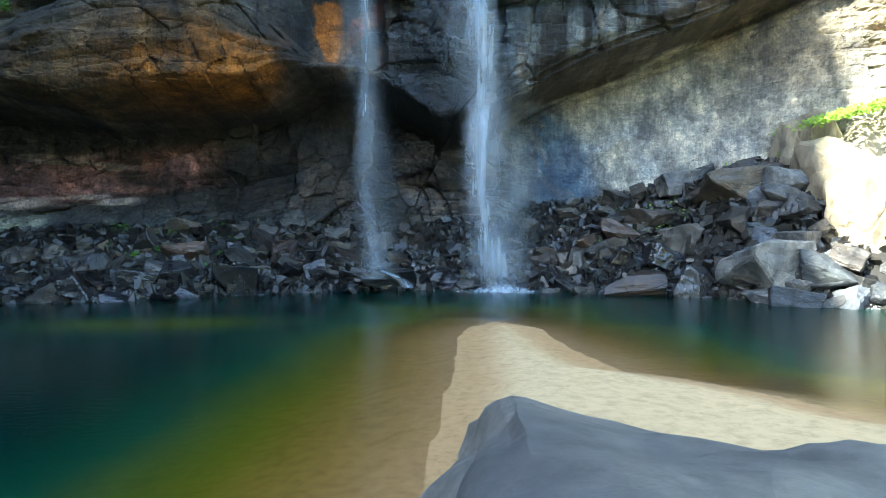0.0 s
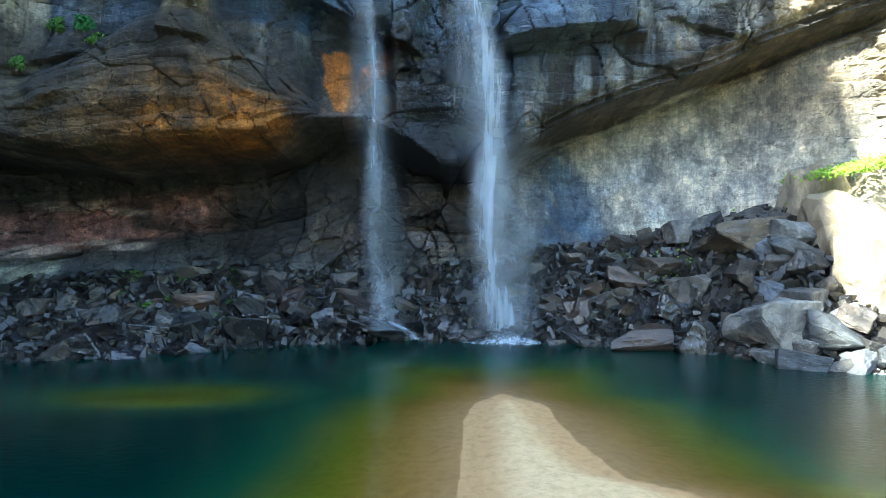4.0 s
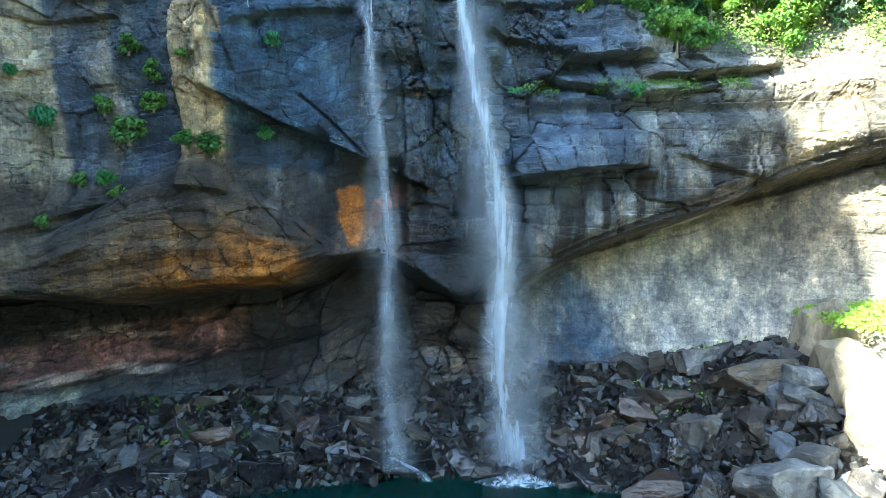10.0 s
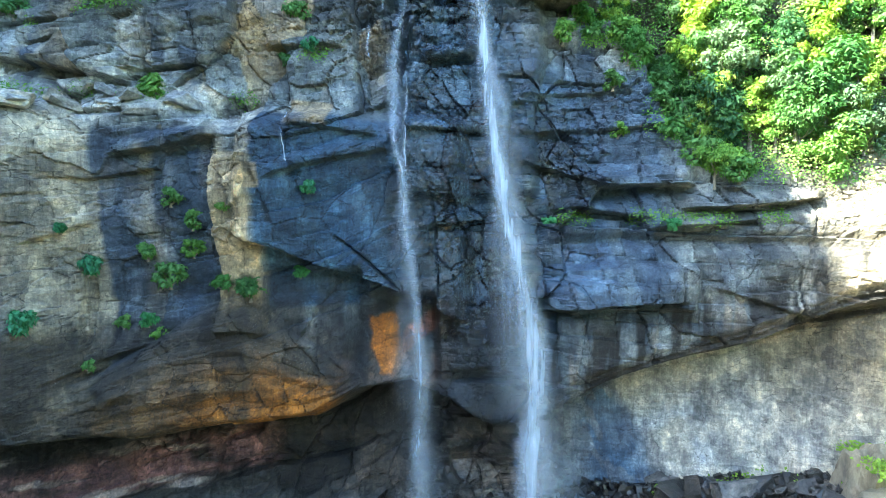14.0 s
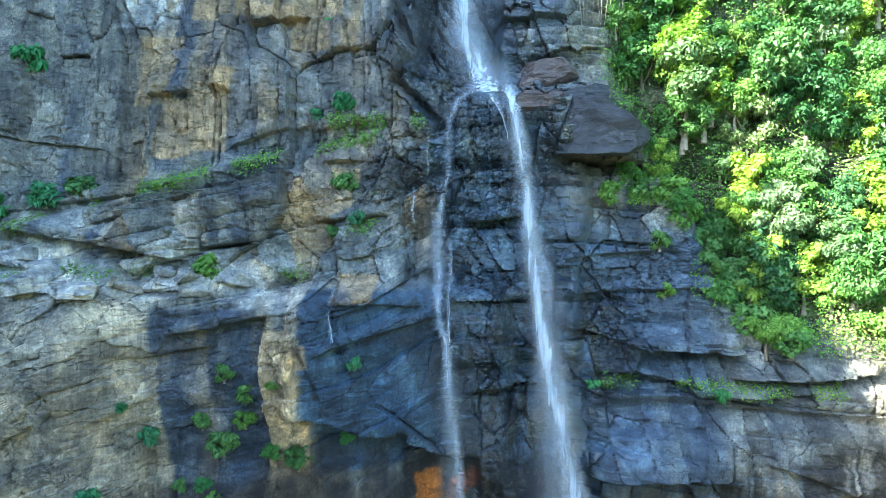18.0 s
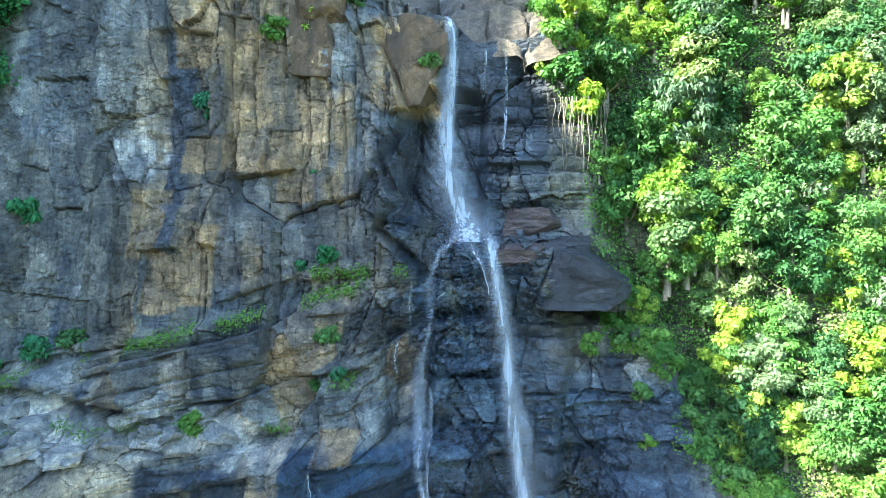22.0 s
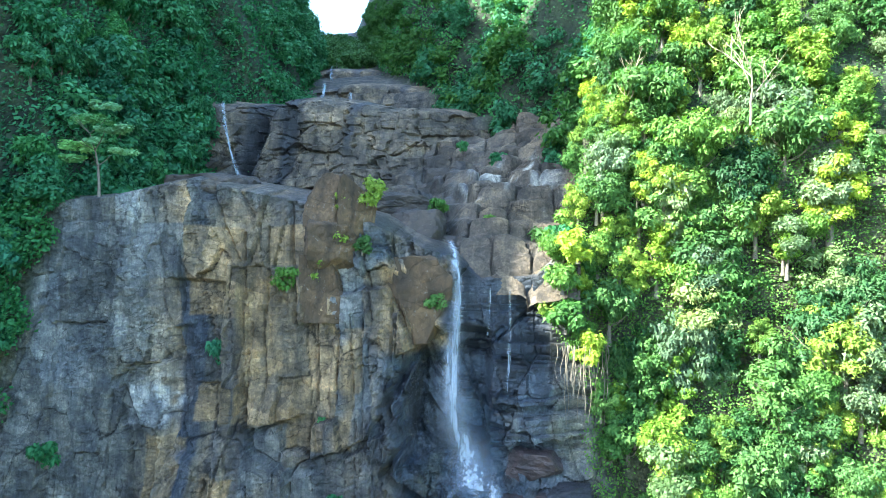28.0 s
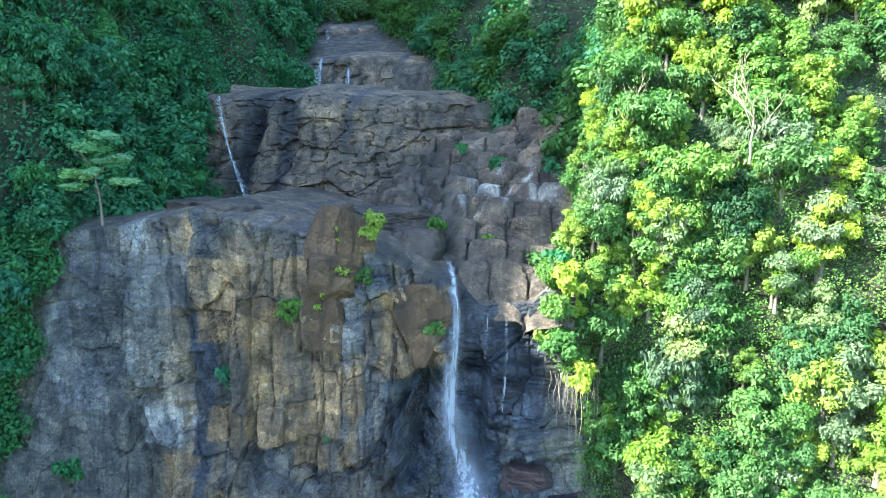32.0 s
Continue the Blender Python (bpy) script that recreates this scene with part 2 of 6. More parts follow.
M_ROCK = rock_material("cliff_rock")
M_BOULDER = rock_material("boulder_rock", (0.06, 0.056, 0.052), True, 0.45, 0.3)
M_WET = rock_material("wet_boulder_rock", (0.016, 0.016, 0.018), True, 1.0, 0.2)
M_PALE = rock_material("grey_boulder_rock", (0.09, 0.098, 0.107), True, 0.3, 0.5, 0.4, 0.5)
M_LEDGE = rock_material("pale_ledge_rock", (0.3, 0.3, 0.29), False, 0.0, 0.5, 0.3, 0.5)
# near-black: the shade of the gaps between boulders is put into this colour
M_RUBBLE = rock_material("rubble_rock", (0.012, 0.0115, 0.011), "island", 0.7, 0.3)
M_FORE = rock_material("smooth_grey_rock", (0.27, 0.258, 0.24), False, 0.0, 0.7, 0.5, 0.8)
M_OUT = rock_material("sunlit_tan_rock", (0.32, 0.27, 0.19), False, 0.0, 1.0, 0.4, 0.7)
M_TAN = rock_material("tan_rock", (0.09, 0.063, 0.039), False, 0.0, 1.0, 0.3, 0.5)
M_BROWN = rock_material("brown_boulder_rock", (0.05, 0.034, 0.025), True, 0.6, 0.35)
M_SHELF = rock_material("reddish_wet_rock", (0.045, 0.032, 0.034), False, 0.4, 0.7, 0.2, 0.4)
M_SLAB = rock_material("dark_slab_rock", (0.016, 0.02, 0.03), False, 0.15, 0.7, 0.1, 0.3)
M_HUMP = rock_material("bench_rock", (0.055, 0.045, 0.038), False, 0.25, 0.8, 0.2, 0.3)


def leaf_material(name, dark, light, dry=None):
    mat, nt, add, out = nodes_of(name)
    rnd = add("ObjectInfo").outputs["Random"]
    isl = add("NewGeometry").outputs["Random Per Island"]
    c = mixed(add, (*dark, 1), (*light, 1), isl)
    tree = ramp_node(add, rnd, [(0, (0.4, 0.52, 0.5)), (0.25, (1.0, 1.0, 0.9)), (0.5, (0.55, 0.74, 0.52)), (0.8, (1.45, 1.32, 0.78)), (1, (0.75, 0.85, 1.0))])
    c = mixed(add, c, tree, 0.9, "MULTIPLY")
    b = add("BsdfPrincipled", Roughness=0.55)
    b.inputs["Specular IOR Level"].default_value = 0.22
    nt.links.new(c, b.inputs["Base Color"])
    tr = add("BsdfTranslucent")
    nt.links.new(mixed(add, c, (1.2, 1.3, 0.5, 1), 1.0, "MULTIPLY"), tr.inputs["Color"])
    mx = add("MixShader", Fac=0.28)
    nt.links.new(b.outputs[0], mx.inputs[1])
    nt.links.new(tr.outputs[0], mx.inputs[2])
    nt.links.new(mx.outputs[0], out.inputs[0])
    return mat


M_LEAF = leaf_material("broad_leaves", (0.065, 0.16, 0.046), (0.165, 0.3, 0.095))
M_LEAF_Y = leaf_material("yellow_green_leaves", (0.15, 0.255, 0.04), (0.34, 0.45, 0.09))
# leaves for shaded slopes: the cool cast of shade is in the colour
M_LEAF_D = leaf_material("shade_tinted_leaves", (0.036, 0.15, 0.078), (0.1, 0.29, 0.15))
M_LEAF_F = leaf_material("fresh_leaves", (0.25, 0.48, 0.25), (0.42, 0.66, 0.4))
M_LEAF_S = leaf_material("straw_leaves", (0.26, 0.25, 0.1), (0.5, 0.45, 0.2))
M_LEAF_G = leaf_material("bottle_green_leaves", (0.03, 0.09, 0.035), (0.08, 0.18, 0.07))
M_LEAF_P = leaf_material("pale_leaves", (0.12, 0.19, 0.1), (0.24, 0.31, 0.18))


def plain(name, colour, rough=0.8, scale=6.0, spread=0.35, bump=0.2):
    mat, nt, add, out = nodes_of(name)
    at = add("TexCoord").outputs["Object"]
    n = add("TexNoise", Vector=at, Scale=scale, Detail=7, Roughness=0.7)
    n2 = add("TexNoise", Vector=at, Scale=scale * 0.12, Detail=4)
    lo, hi = tuple(v * (1 - spread) for v in colour), tuple(v * (1 + spread) for v in colour)
    c = mixed(add, ramp_node(add, n.outputs[0], [(0.3, lo), (0.7, hi)]), ramp_node(add, n2.outputs[0], [(0.3, (0.75, 0.75, 0.75)), (0.7, (1.2, 1.2, 1.2))]), 0.8, "MULTIPLY")
    b = add("BsdfPrincipled", Roughness=rough, Normal=add("Bump", Strength=bump, Distance=0.05, Height=n.outputs[0]).outputs[0])
    nt.links.new(c, b.inputs["Base Color"])
    nt.links.new(b.outputs[0], out.inputs[0])
    return mat


M_BARK = plain("bark", (0.2, 0.17, 0.13), 0.85, 5)
M_DRY = plain("dry_twigs", (0.4, 0.33, 0.22), 0.9, 5)


def ground_material():
    """Pool bed, sand and scree, by the 'tint' attribute."""
    mat, nt, add, out = nodes_of("sand_and_bed")
    at = add("TexCoord").outputs["Object"]
    base = add("Attribute", attribute_name="tint").outputs["Color"]
    n = add("TexNoise", Vector=at, Scale=2.2, Detail=9, Roughness=0.75)
    g = add("TexNoise", Vector=at, Scale=28.0, Detail=3, Roughness=0.8)
    c = mixed(add, base, ramp_node(add, n.outputs[0], [(0.38, (0.78, 0.74, 0.7)), (0.5, (1, 1, 1)), (0.62, (1.12, 1.12, 1.12))]), 0.8, "MULTIPLY")
    c = mixed(add, c, ramp_node(add, g.outputs[0], [(0.3, (0.7, 0.68, 0.65)), (0.6, (1.1, 1.1, 1.1))]), 0.6, "MULTIPLY")
    h = math_node(add, "ADD", n.outputs[0], math_node(add, "MULTIPLY", g.outputs[0], 0.25))
    b = add("BsdfPrincipled", Roughness=0.9, Normal=add("Bump", Strength=0.5, Distance=0.12, Height=h).outputs[0])
    nt.links.new(c, b.inputs["Base Color"])
    nt.links.new(b.outputs[0], out.inputs[0])
    return mat


M_GROUND = ground_material()


def pool_material():
    """Clear over the shallows, murky teal where it is deep; a rippled, glossy surface."""
    mat, nt, add, out = nodes_of("pool_water")
    at = add("TexCoord").outputs["Object"]
    murk = add("Attribute", attribute_name="murk").outputs["Fac"]
    clear = add("BsdfTransparent")
    nt.links.new(ramp_node(add, murk, [(0, (0.97, 0.97, 0.92)), (0.4, (0.72, 0.7, 0.3)), (1, (0.1, 0.3, 0.25))]), clear.inputs["Color"])
    body = add("BsdfDiffuse")
    nt.links.new(ramp_node(add, murk, [(0, (0.34, 0.19, 0.06)), (0.16, (0.2, 0.12, 0.02)), (0.36, (0.085, 0.11, 0.008)), (0.62, (0.005, 0.045, 0.024)), (0.9, (0.0008, 0.017, 0.014))]), body.inputs["Color"])
    mx = add("MixShader")
    nt.links.new(ramp_node(add, murk, [(0, (0, 0, 0)), (0.55, (0.75, 0.75, 0.75)), (1, (0.97, 0.97, 0.97))]), mx.inputs[0])
    nt.links.new(clear.outputs[0], mx.inputs[1])
    nt.links.new(body.outputs[0], mx.inputs[2])
    w1 = add("TexNoise", Vector=scaled(add, at, (1.6, 2.6, 1)), Scale=1.4, Detail=4, Roughness=0.6)
    east = add("SeparateXYZ", Vector=at).outputs[0]
    gust = add("MapRange", Value=east)
    for key, v in (("From Min", 8.0), ("From Max", 32.0), ("To Min", 0.15), ("To Max", 1.0)):
        gust.inputs[key].default_value = v
    bmp = add("Bump", Strength=gust.outputs[0], Distance=0.11, Height=w1.outputs[0])
    gl = add("BsdfGlossy", Roughness=0.06, Normal=bmp.outputs[0])
    fr = add("Fresnel", IOR=1.33, Normal=bmp.outputs[0])
    top = add("MixShader")
    nt.links.new(fr.outputs[0], top.inputs[0])
    nt.links.new(mx.outputs[0], top.inputs[1])
    nt.links.new(gl.outputs[0], top.inputs[2])
    nt.links.new(top.outputs[0], out.inputs[0])
    return mat


M_POOL = pool_material()


def fall_material(name, dense):
    """Falling water: white strands with gaps, thin at the rims ('veil' is the thickness across)."""
    mat, nt, add, out = nodes_of(name)
    at = add("TexCoord").outputs["Object"]
    veil = add("Attribute", attribute_name="veil").outputs["Fac"]
    s1 = add("TexNoise", Vector=scaled(add, at, (2.2, 2.2, 0.06)), Scale=1.0, Detail=3, Roughness=0.5)
    s2 = add("TexNoise", Vector=scaled(add, at, (1.0, 1.0, 0.22)), Scale=1.0, Detail=4, Roughness=0.55)
    k = math_node(add, "ADD", math_node(add, "MULTIPLY", s1.outputs[0], 0.6), math_node(add, "MULTIPLY", s2.outputs[0], 0.5))
    k = math_node(add, "MULTIPLY", ramp_node(add, k, [(0.4, (0.1, 0.1, 0.1)), (0.7, (1, 1, 1))]), veil)
    a = math_node(add, "MINIMUM", math_node(add, "MULTIPLY", k, dense), 0.97)
    dif = add("BsdfDiffuse", Color=(0.74, 0.84, 0.95, 1))
    tr = add("BsdfTranslucent", Color=(0.72, 0.83, 0.95, 1))
    body = add("MixShader", Fac=0.4)
    nt.links.new(dif.outputs[0], body.inputs[1])
    nt.links.new(tr.outputs[0], body.inputs[2])
    mx = add("MixShader")
    nt.links.new(a, mx.inputs[0])
    nt.links.new(add("BsdfTransparent").outputs[0], mx.inputs[1])
    nt.links.new(body.outputs[0], mx.inputs[2])
    nt.links.new(mx.outputs[0], out.inputs[0])
    return mat


M_FALL = fall_material("falling_water", 0.9)
M_THIN = fall_material("thin_falling_water", 0.42)
M_TRICKLE = fall_material("trickling_water", 0.65)
M_FOAM = fall_material("foam", 1.3)


# ---- the cliff: how far back the rock lies at x and height z ----
def face_line(x):
    return np.interp(x, [-75, -50, -40, -26, -19, -10, 0, 10, 20, 33, 45, 60], [46, 50.5, 51.5, 54, 56, 60.5, 62.5, 64, 63, 62, 58, 48])


def lip_line(x):
    return np.interp(x, [-75, -43, -33, -26, -17, -13.5, -9, -4.4, 0.2, 7, 14, 25, 32, 45, 60], [19.4, 18.9, 17.2, 18.2, 19.2, 21.5, 22.0, 19.9, 17.0, 19.2, 22.2, 26.0, 29, 33, 38])


def fall_x(z):
    return np.interp(z, [0, 52, 67, 95], [5.0, 0.5, -4.5, -10])


def veg_line(z):
    """The edge, in x, of the overgrown slope on the cliff's sunny side."""
    return np.interp(z, [38, 43, 46, 53, 61, 68, 75, 83, 92, 99], [34, 22, 16.5, 14, 10, 6.5, 6.5, 4, 2, 0.5])


def top_line(x):
    return np.interp(x, [-75, -50, -45, -36, -26, -22, -17, -12, -9, -6, 0, 4, 6], [96, 96, 96.5, 98.5, 96.5, 95.5, 94, 91.5, 90.5, 88, 88.5, 93, 99])


def ledge_line(x):
    return 47.5 + 0.9 * np.sin(x * 0.35) - 0.06 * (x + 40)


def joints(x, z):
    """The joint blocks of the rock at three sizes; the shaded side's beds rise with x."""
    u = x + 1.5 * fbm(x * 0.09, z * 0.09, 13, 2) + 0.25 * fbm(x * 0.9, z * 0.9, 14, 3)
    lift = ramp(-8, -16, x)
    z = z - 0.55 * np.maximum(z - 64, 0) * lift
    v = z - 0.24 * x * lift * (1 - ramp(56, 66, z)) + 0.05 * x * ramp(2, 10, x) + 1.8 * fbm(x * 0.08, z * 0.08, 19, 2) + 0.25 * fbm(x * 0.9, z * 0.9, 15, 3)
    return u, v, cells(u / 7.5, v / 10.0, 21), cells(u / 3.1 + 0.08 * v, v / 4.2, 43), cells(u / 1.35, v / 1.05 + 0.12 * u, 77)


# ledges of the face: the ends of a lower edge (x, z, x, z), how far the rock above juts out, and how high that goes
SHELVES_A = ((-28.5, 73.0, -23.2, 73.9, 0.9, 3), (-20.4, 58.9, -17.5, 59.1, 0.8, 1.6), (-14.6, 79.7, -9.1, 81.6, 1, 3), (-5.2, 74.5, 2.4, 74.5, 0.8, 2.5), (-7.3, 53.5, -2.3, 54.5, 1.3, 1.6),
            (1.1, 60.7, 10.2, 60.2, 1.6, 4.5), (-50.3, 52.4, -33.3, 49.7, 1.2, 2.2), (-33.6, 50.6, -25.9, 51.6, 0.9, 1.6), (-37.3, 82.8, -35.2, 83.3, 0.6, 2), (-33.2, 43.3, -24.9, 45.2, 1, 1.6),
            (-21.3, 53.2, -14.6, 53.9, 0.7, 1.5), (-18.0, 45.6, -11.6, 45.2, 0.6, 1.6), (-15.1, 68.3, -8.0, 67.6, 0.7, 1.6), (-29.4, 60.0, -22.2, 62.8, 0.5, 1.5), (-52.4, 53.6, -34.3, 56.5, 0.6, 1.8))
SHELVES_B = ((2.3, 43.5, 11.6, 40.8, 1, 2.5), (10.5, 40.8, 18.8, 40.9, 2, 3.2), (7.9, 38.8, 14.8, 37.6, 0.9, 1.2), (18.2, 38.7, 30.7, 40.0, 1.5, 1.6), (15.4, 36.6, 24.7, 37.9, 0.9, 1.2),
            (4.7, 29.0, 17.7, 29.5, 1.9, 4.5), (20.6, 30.8, 31.9, 27.8, 0.6, 2.5), (-6.6, 37.0, -0.7, 37.8, 0.7, 1.5), (-19.8, 41.3, -10.7, 44.1, 0.8, 1.6), (-38.0, 23.2, -31.8, 25.8, 0.6, 3),
            (-39.0, 35.2, -34.8, 37.4, 0.5, 2), (-21.8, 62.3, -16.8, 62.9, 0.6, 1.5), (-37.5, 65.3, -32.9, 65.6, 0.8, 2.5))
SHELVES_C = ((2.7, 50.0, 13.0, 50.9, 0.5, 1.2), (1.6, 46.2, 16.9, 47.0, 0.5, 1.2), (-8.4, 45.9, -1.2, 46.2, 0.7, 2))
# open joints: their ends (x, z, x, z), half width and depth
CRACKS_A = ((-13.1, 79.4, -15.2, 74.3, 0.45, 2.4), (-15.2, 74.3, -13.2, 70.5, 0.45, 2.2), (-13.2, 70.5, -15.0, 67.3, 0.4, 2.0), (-15.0, 67.3, -10.5, 63.2, 0.4, 1.8), (-12.6, 79.1, -12.8, 70.6, 0.4, 1.8),
            (-42.3, 76.2, -39.8, 71.5, 0.22, 1), (1.1, 61.1, 3.6, 65.9, 0.14, 0.7), (-40.3, 50.3, -36.0, 46.6, 0.3, 1.2), (-36.0, 46.6, -32.6, 47.0, 0.25, 1), (-20.1, 53.1, -18.1, 39.7, 0.5, 0.8),
            (-29.4, 73.3, -29.7, 60.6, 0.12, 0.4), (-36.0, 76.4, -34.8, 60.0, 0.12, 0.4), (-18.8, 84.1, -17.5, 64.6, 0.1, 0.4), (-23.2, 85.7, -21.2, 70.2, 0.1, 0.35), (-28.6, 83.8, -29.1, 73.4, 0.12, 0.4))
CRACKS_B = ((-15.1, 36.0, -9.6, 31.1, 0.12, 0.7), (17.6, 32.7, 17.7, 29.5, 0.15, 0.6), (-20.0, 28.0, -16.2, 22.9, 0.1, 0.4), (-16.1, 24.5, -14.1, 22.3, 0.15, 0.6), (-6.4, 40.8, -5.6, 30.6, 0.1, 0.35),
            (-35.7, 31.6, -36.6, 23.1, 0.12, 0.5), (30.2, 39.3, 28.8, 27.9, 0.12, 0.5), (-35.8, 93.5, -36.0, 80.7, 0.12, 0.5), (-29.7, 93.0, -29.2, 72.9, 0.14, 0.6), (-27.6, 93.7, -27.1, 74.0, 0.12, 0.5),
            (-18.2, 95.4, -16.9, 83.4, 0.15, 0.6), (-20.1, 85.9, -19.7, 76.4, 0.12, 0.5), (-17.8, 83.5, -17.2, 67.8, 0.1, 0.4), (-25.4, 96.0, -24.4, 83.4, 0.2, 0.8))


def ledges(x, z):
    """How far the rock juts out over its undercut ledges."""
    out = np.zeros(x.shape)
    for x0, z0, x1, z1, far, up in SHELVES_A + SHELVES_B + SHELVES_C:
        h = z - z0 - (z1 - z0) * (x - x0) / (x1 - x0)
        ends = ramp(x0 - 0.7, x0 + 0.9, x) * (1 - ramp(x1 - 0.9, x1 + 0.7, x))
        out += far * ends * (ramp(-0.12, 0.14, h) * (1 - ramp(0.25 * up, up, h)) - 0.45 * ramp(-1.6, -0.2, h) * (1 - ramp(-0.14, 0.05, h)))
    return out


def rifts(x, z):
    """Depth of the open joints."""
    out = np.zeros(x.shape)
    for x0, z0, x1, z1, wide, deep in CRACKS_A + CRACKS_B:
        dx, dz = x1 - x0, z1 - z0
        s = np.clip(((x - x0) * dx + (z - z0) * dz) / (dx * dx + dz * dz), 0, 1)
        d = np.hypot(x - x0 - s * dx, z - z0 - s * dz)
        out = np.maximum(out, deep * np.exp(-(d / wide) ** 2))
    return out


def belly(x, z):
    """0 at the lip of the orange overhang, 1 at the ridge over it; the rock between bulges out."""
    lip = lip_line(x)
    ridge = np.interp(x, [-42, -36, -32.3, -27.4, -23.5, -20, -16, -13, -10], [21, 23, 25.6, 28.7, 29.9, 28.2, 25, 22.4, 22])
    return (z - lip) / np.maximum(ridge - lip, 0.6)


def cliff_back(x, z, detail=True):
    xw = x + 1.6 * fbm(x * 0.09, z * 0.09, 3, 3)
    zw = z + 1.6 * fbm(x * 0.07, z * 0.07, 9, 3)
    y = face_line(xw) + 0.12 * np.maximum(z - 47, 0)
    # lower buttress of the shaded side, standing out below its ledge
    left = 1 - ramp(-24, -15, xw)
    y -= 2.2 * left * (1 - ramp(-0.6, 1.2, zw - ledge_line(xw))) * ramp(30, 40, z)
    y -= 6.0 * (1 - ramp(-41, -35, xw)) * (1 - ramp(40, 52, z)) * ramp(14, 22, z)
    y -= 0.9 * box_at(xw, zw, -25.0, -21.4, 27, 43.5, 0.25) - 0.5 * box_at(xw, zw, -34.6, -25.2, 22, 45, 0.4)
    # tall panels above
    y += 0.9 * box_at(xw, zw, -37, -31.5, 70, 88, 0.3) - 1.1 * box_at(xw, zw, -31.2, -29.2, 66, 90, 0.4) + 0.8 * box_at(xw, zw, -24, -20.5, 68, 84, 0.3)
    # dark slab that juts out over a slanting lip
    y -= 2.4 * box_at(xw, zw, -22.5, -3, 20, 47, 1.0) * ramp(0, 0.3, zw - (35.2 - 0.4 * (xw + 21)))
    y -= 1.2 * bump_at(xw, zw, -17, 44, 6, 5)
    # the ledge over the sunny side's wall
    y -= 2.2 * ramp(4, 9, xw) * (1 - ramp(36, 39.5, zw - 0.04 * xw)) * ramp(0, 2, zw - lip_line(xw))
    y += 1.6 * ramp(4, 8, xw) * bump_at(xw, zw, 18, 35.0 + 0.02 * xw, 14, 0.8)
    y -= 1.6 * box_at(xw, zw, 3, 19, 28.6, 33, 0.35)
    # the step where the falls part
    y -= 2.6 * bump_at(xw, zw, 1, 65, 6, 3) + 1.8 * box_at(xw, zw, -9, 4, 40, 66.5, 0.7)
    y += 3.0 * box_at(xw, zw, -13, -5, 68, 82, 0.8)
    # slanting ledge with shrubs across the shaded side
    slant = zw - (57.5 + 0.28 * (xw + 32))
    y -= 1.3 * left * (1 - ramp(-0.4, 0.5, slant)) * ramp(50, 53, z)
    # the lens-shaped belly of the overhang, in thin layers
    bs = belly(xw, zw)
    lens = ramp(-39, -35, xw) * (1 - ramp(-14.5, -12.5, xw)) * (bs > 0) * (bs < 1)
    y -= lens * (2.2 * np.sqrt(np.clip(np.sin(np.pi * np.clip(bs, 0, 1)), 0, 1)) - 0.5 * np.abs((bs * 5 + 0.9 * fbm(x * 0.2, z * 0.3, 45, 2)) % 1 - 0.4))
    # hollow beside the belly, under the dark slab
    y += 1.7 * box_at(xw, zw, -14.6, -6.0, 21.5, 30.6, 0.6) + 1.3 * box_at(xw, zw, -21, -13, 30.4, 34.6 - 0.4 * 4, 0.5) * (bs > 1)
    y -= 0.6 * box_at(xw, zw, -4.2, 1.5, 17.0, 31, 0.8)
    # overhang and the hollow under it
    under = lip_line(xw) - zw
    deep = np.interp(xw, [-75, -46, -38, -24, -13, -2, 8, 18, 30, 38, 44], [5, 8, 11, 12, 9, 7, 6.5, 7.5, 6, 2, 0])
    y += deep * ramp(0, 2.6 - 0.9 * ramp(6, 12, xw), under) - 1.0 * np.exp(-(under / 1.3) ** 2)
    y -= 0.35 * np.maximum(under - 6, 0) * ramp(4, 12, under) * 0.6
    layer = (under + 0.5 * fbm(x * 0.15, z * 0.3, 47, 3)) / 0.75
    y -= 0.5 * ramp(4, 10, xw) * box_at(under, xw, -1.2, 3.0, 4, 60, 0.4) * ((layer - np.floor(layer)) ** 2 - 0.3)
    # overgrown slope lies further back
    y += 3.0 * ramp(0, 3, xw - veg_line(z)) * ramp(40, 46, z)
    # the top rounds off
    open_top = 1 - ramp(-1, 5, xw) * ramp(80, 90, z)
    y += open_top * (5.0 * np.maximum(z - top_line(xw), 0) ** 1.3 + 14 * np.maximum(z - 97.8, 0) * (1 - ramp(-5, -1, z - top_line(xw) - 1.5)) + 14 * np.maximum(z - np.maximum(97.8, top_line(xw) + 1.2), 0))
    y -= ledges(xw, zw)
    if not detail:
        return y
    y += rifts(xw, zw)
    calm = 1 - 0.93 * box_at(xw, zw, 9, 40, 6, 40, 3) * (under > 0) - 0.4 * left * box_at(xw, zw, -75, -36, 20, 46, 3) - 0.6 * box_at(xw, zw, -46, -8, 16, 26, 2) - 0.55 * box_at(xw, zw, 6, 45, 20, 36.5, 1.5) * (under <= 0)
    calm = calm * (1 - 0.6 * box_at(xw, zw, 24, 60, 33, 46, 2))
    calm = calm * (1 - 0.7 * box_at(xw, zw, -6, 9, 85, 100, 1.5)) * (1 - 0.6 * box_at(xw, zw, -36, -4, 22, 47, 2))
    calm = calm * (1 - 0.6 * ramp(-0.5, 1.5, z - top_line(xw)))
    u, v, a, b, c = joints(x, z)
    r1, r2, r3, du, dv, e = a
    y += calm * (1.5 * (r1 - 0.5) + 1.6 * (r2 - 0.5) * du + 1.6 * (r3 - 0.5) * dv + 0.5 * (1 - ramp(0.0, 0.025, e)))
    some = ramp(-0.15, 0.1, fbm(x * 0.08, z * 0.1, 25, 3))
    r1, r2, r3, du, dv, e = b
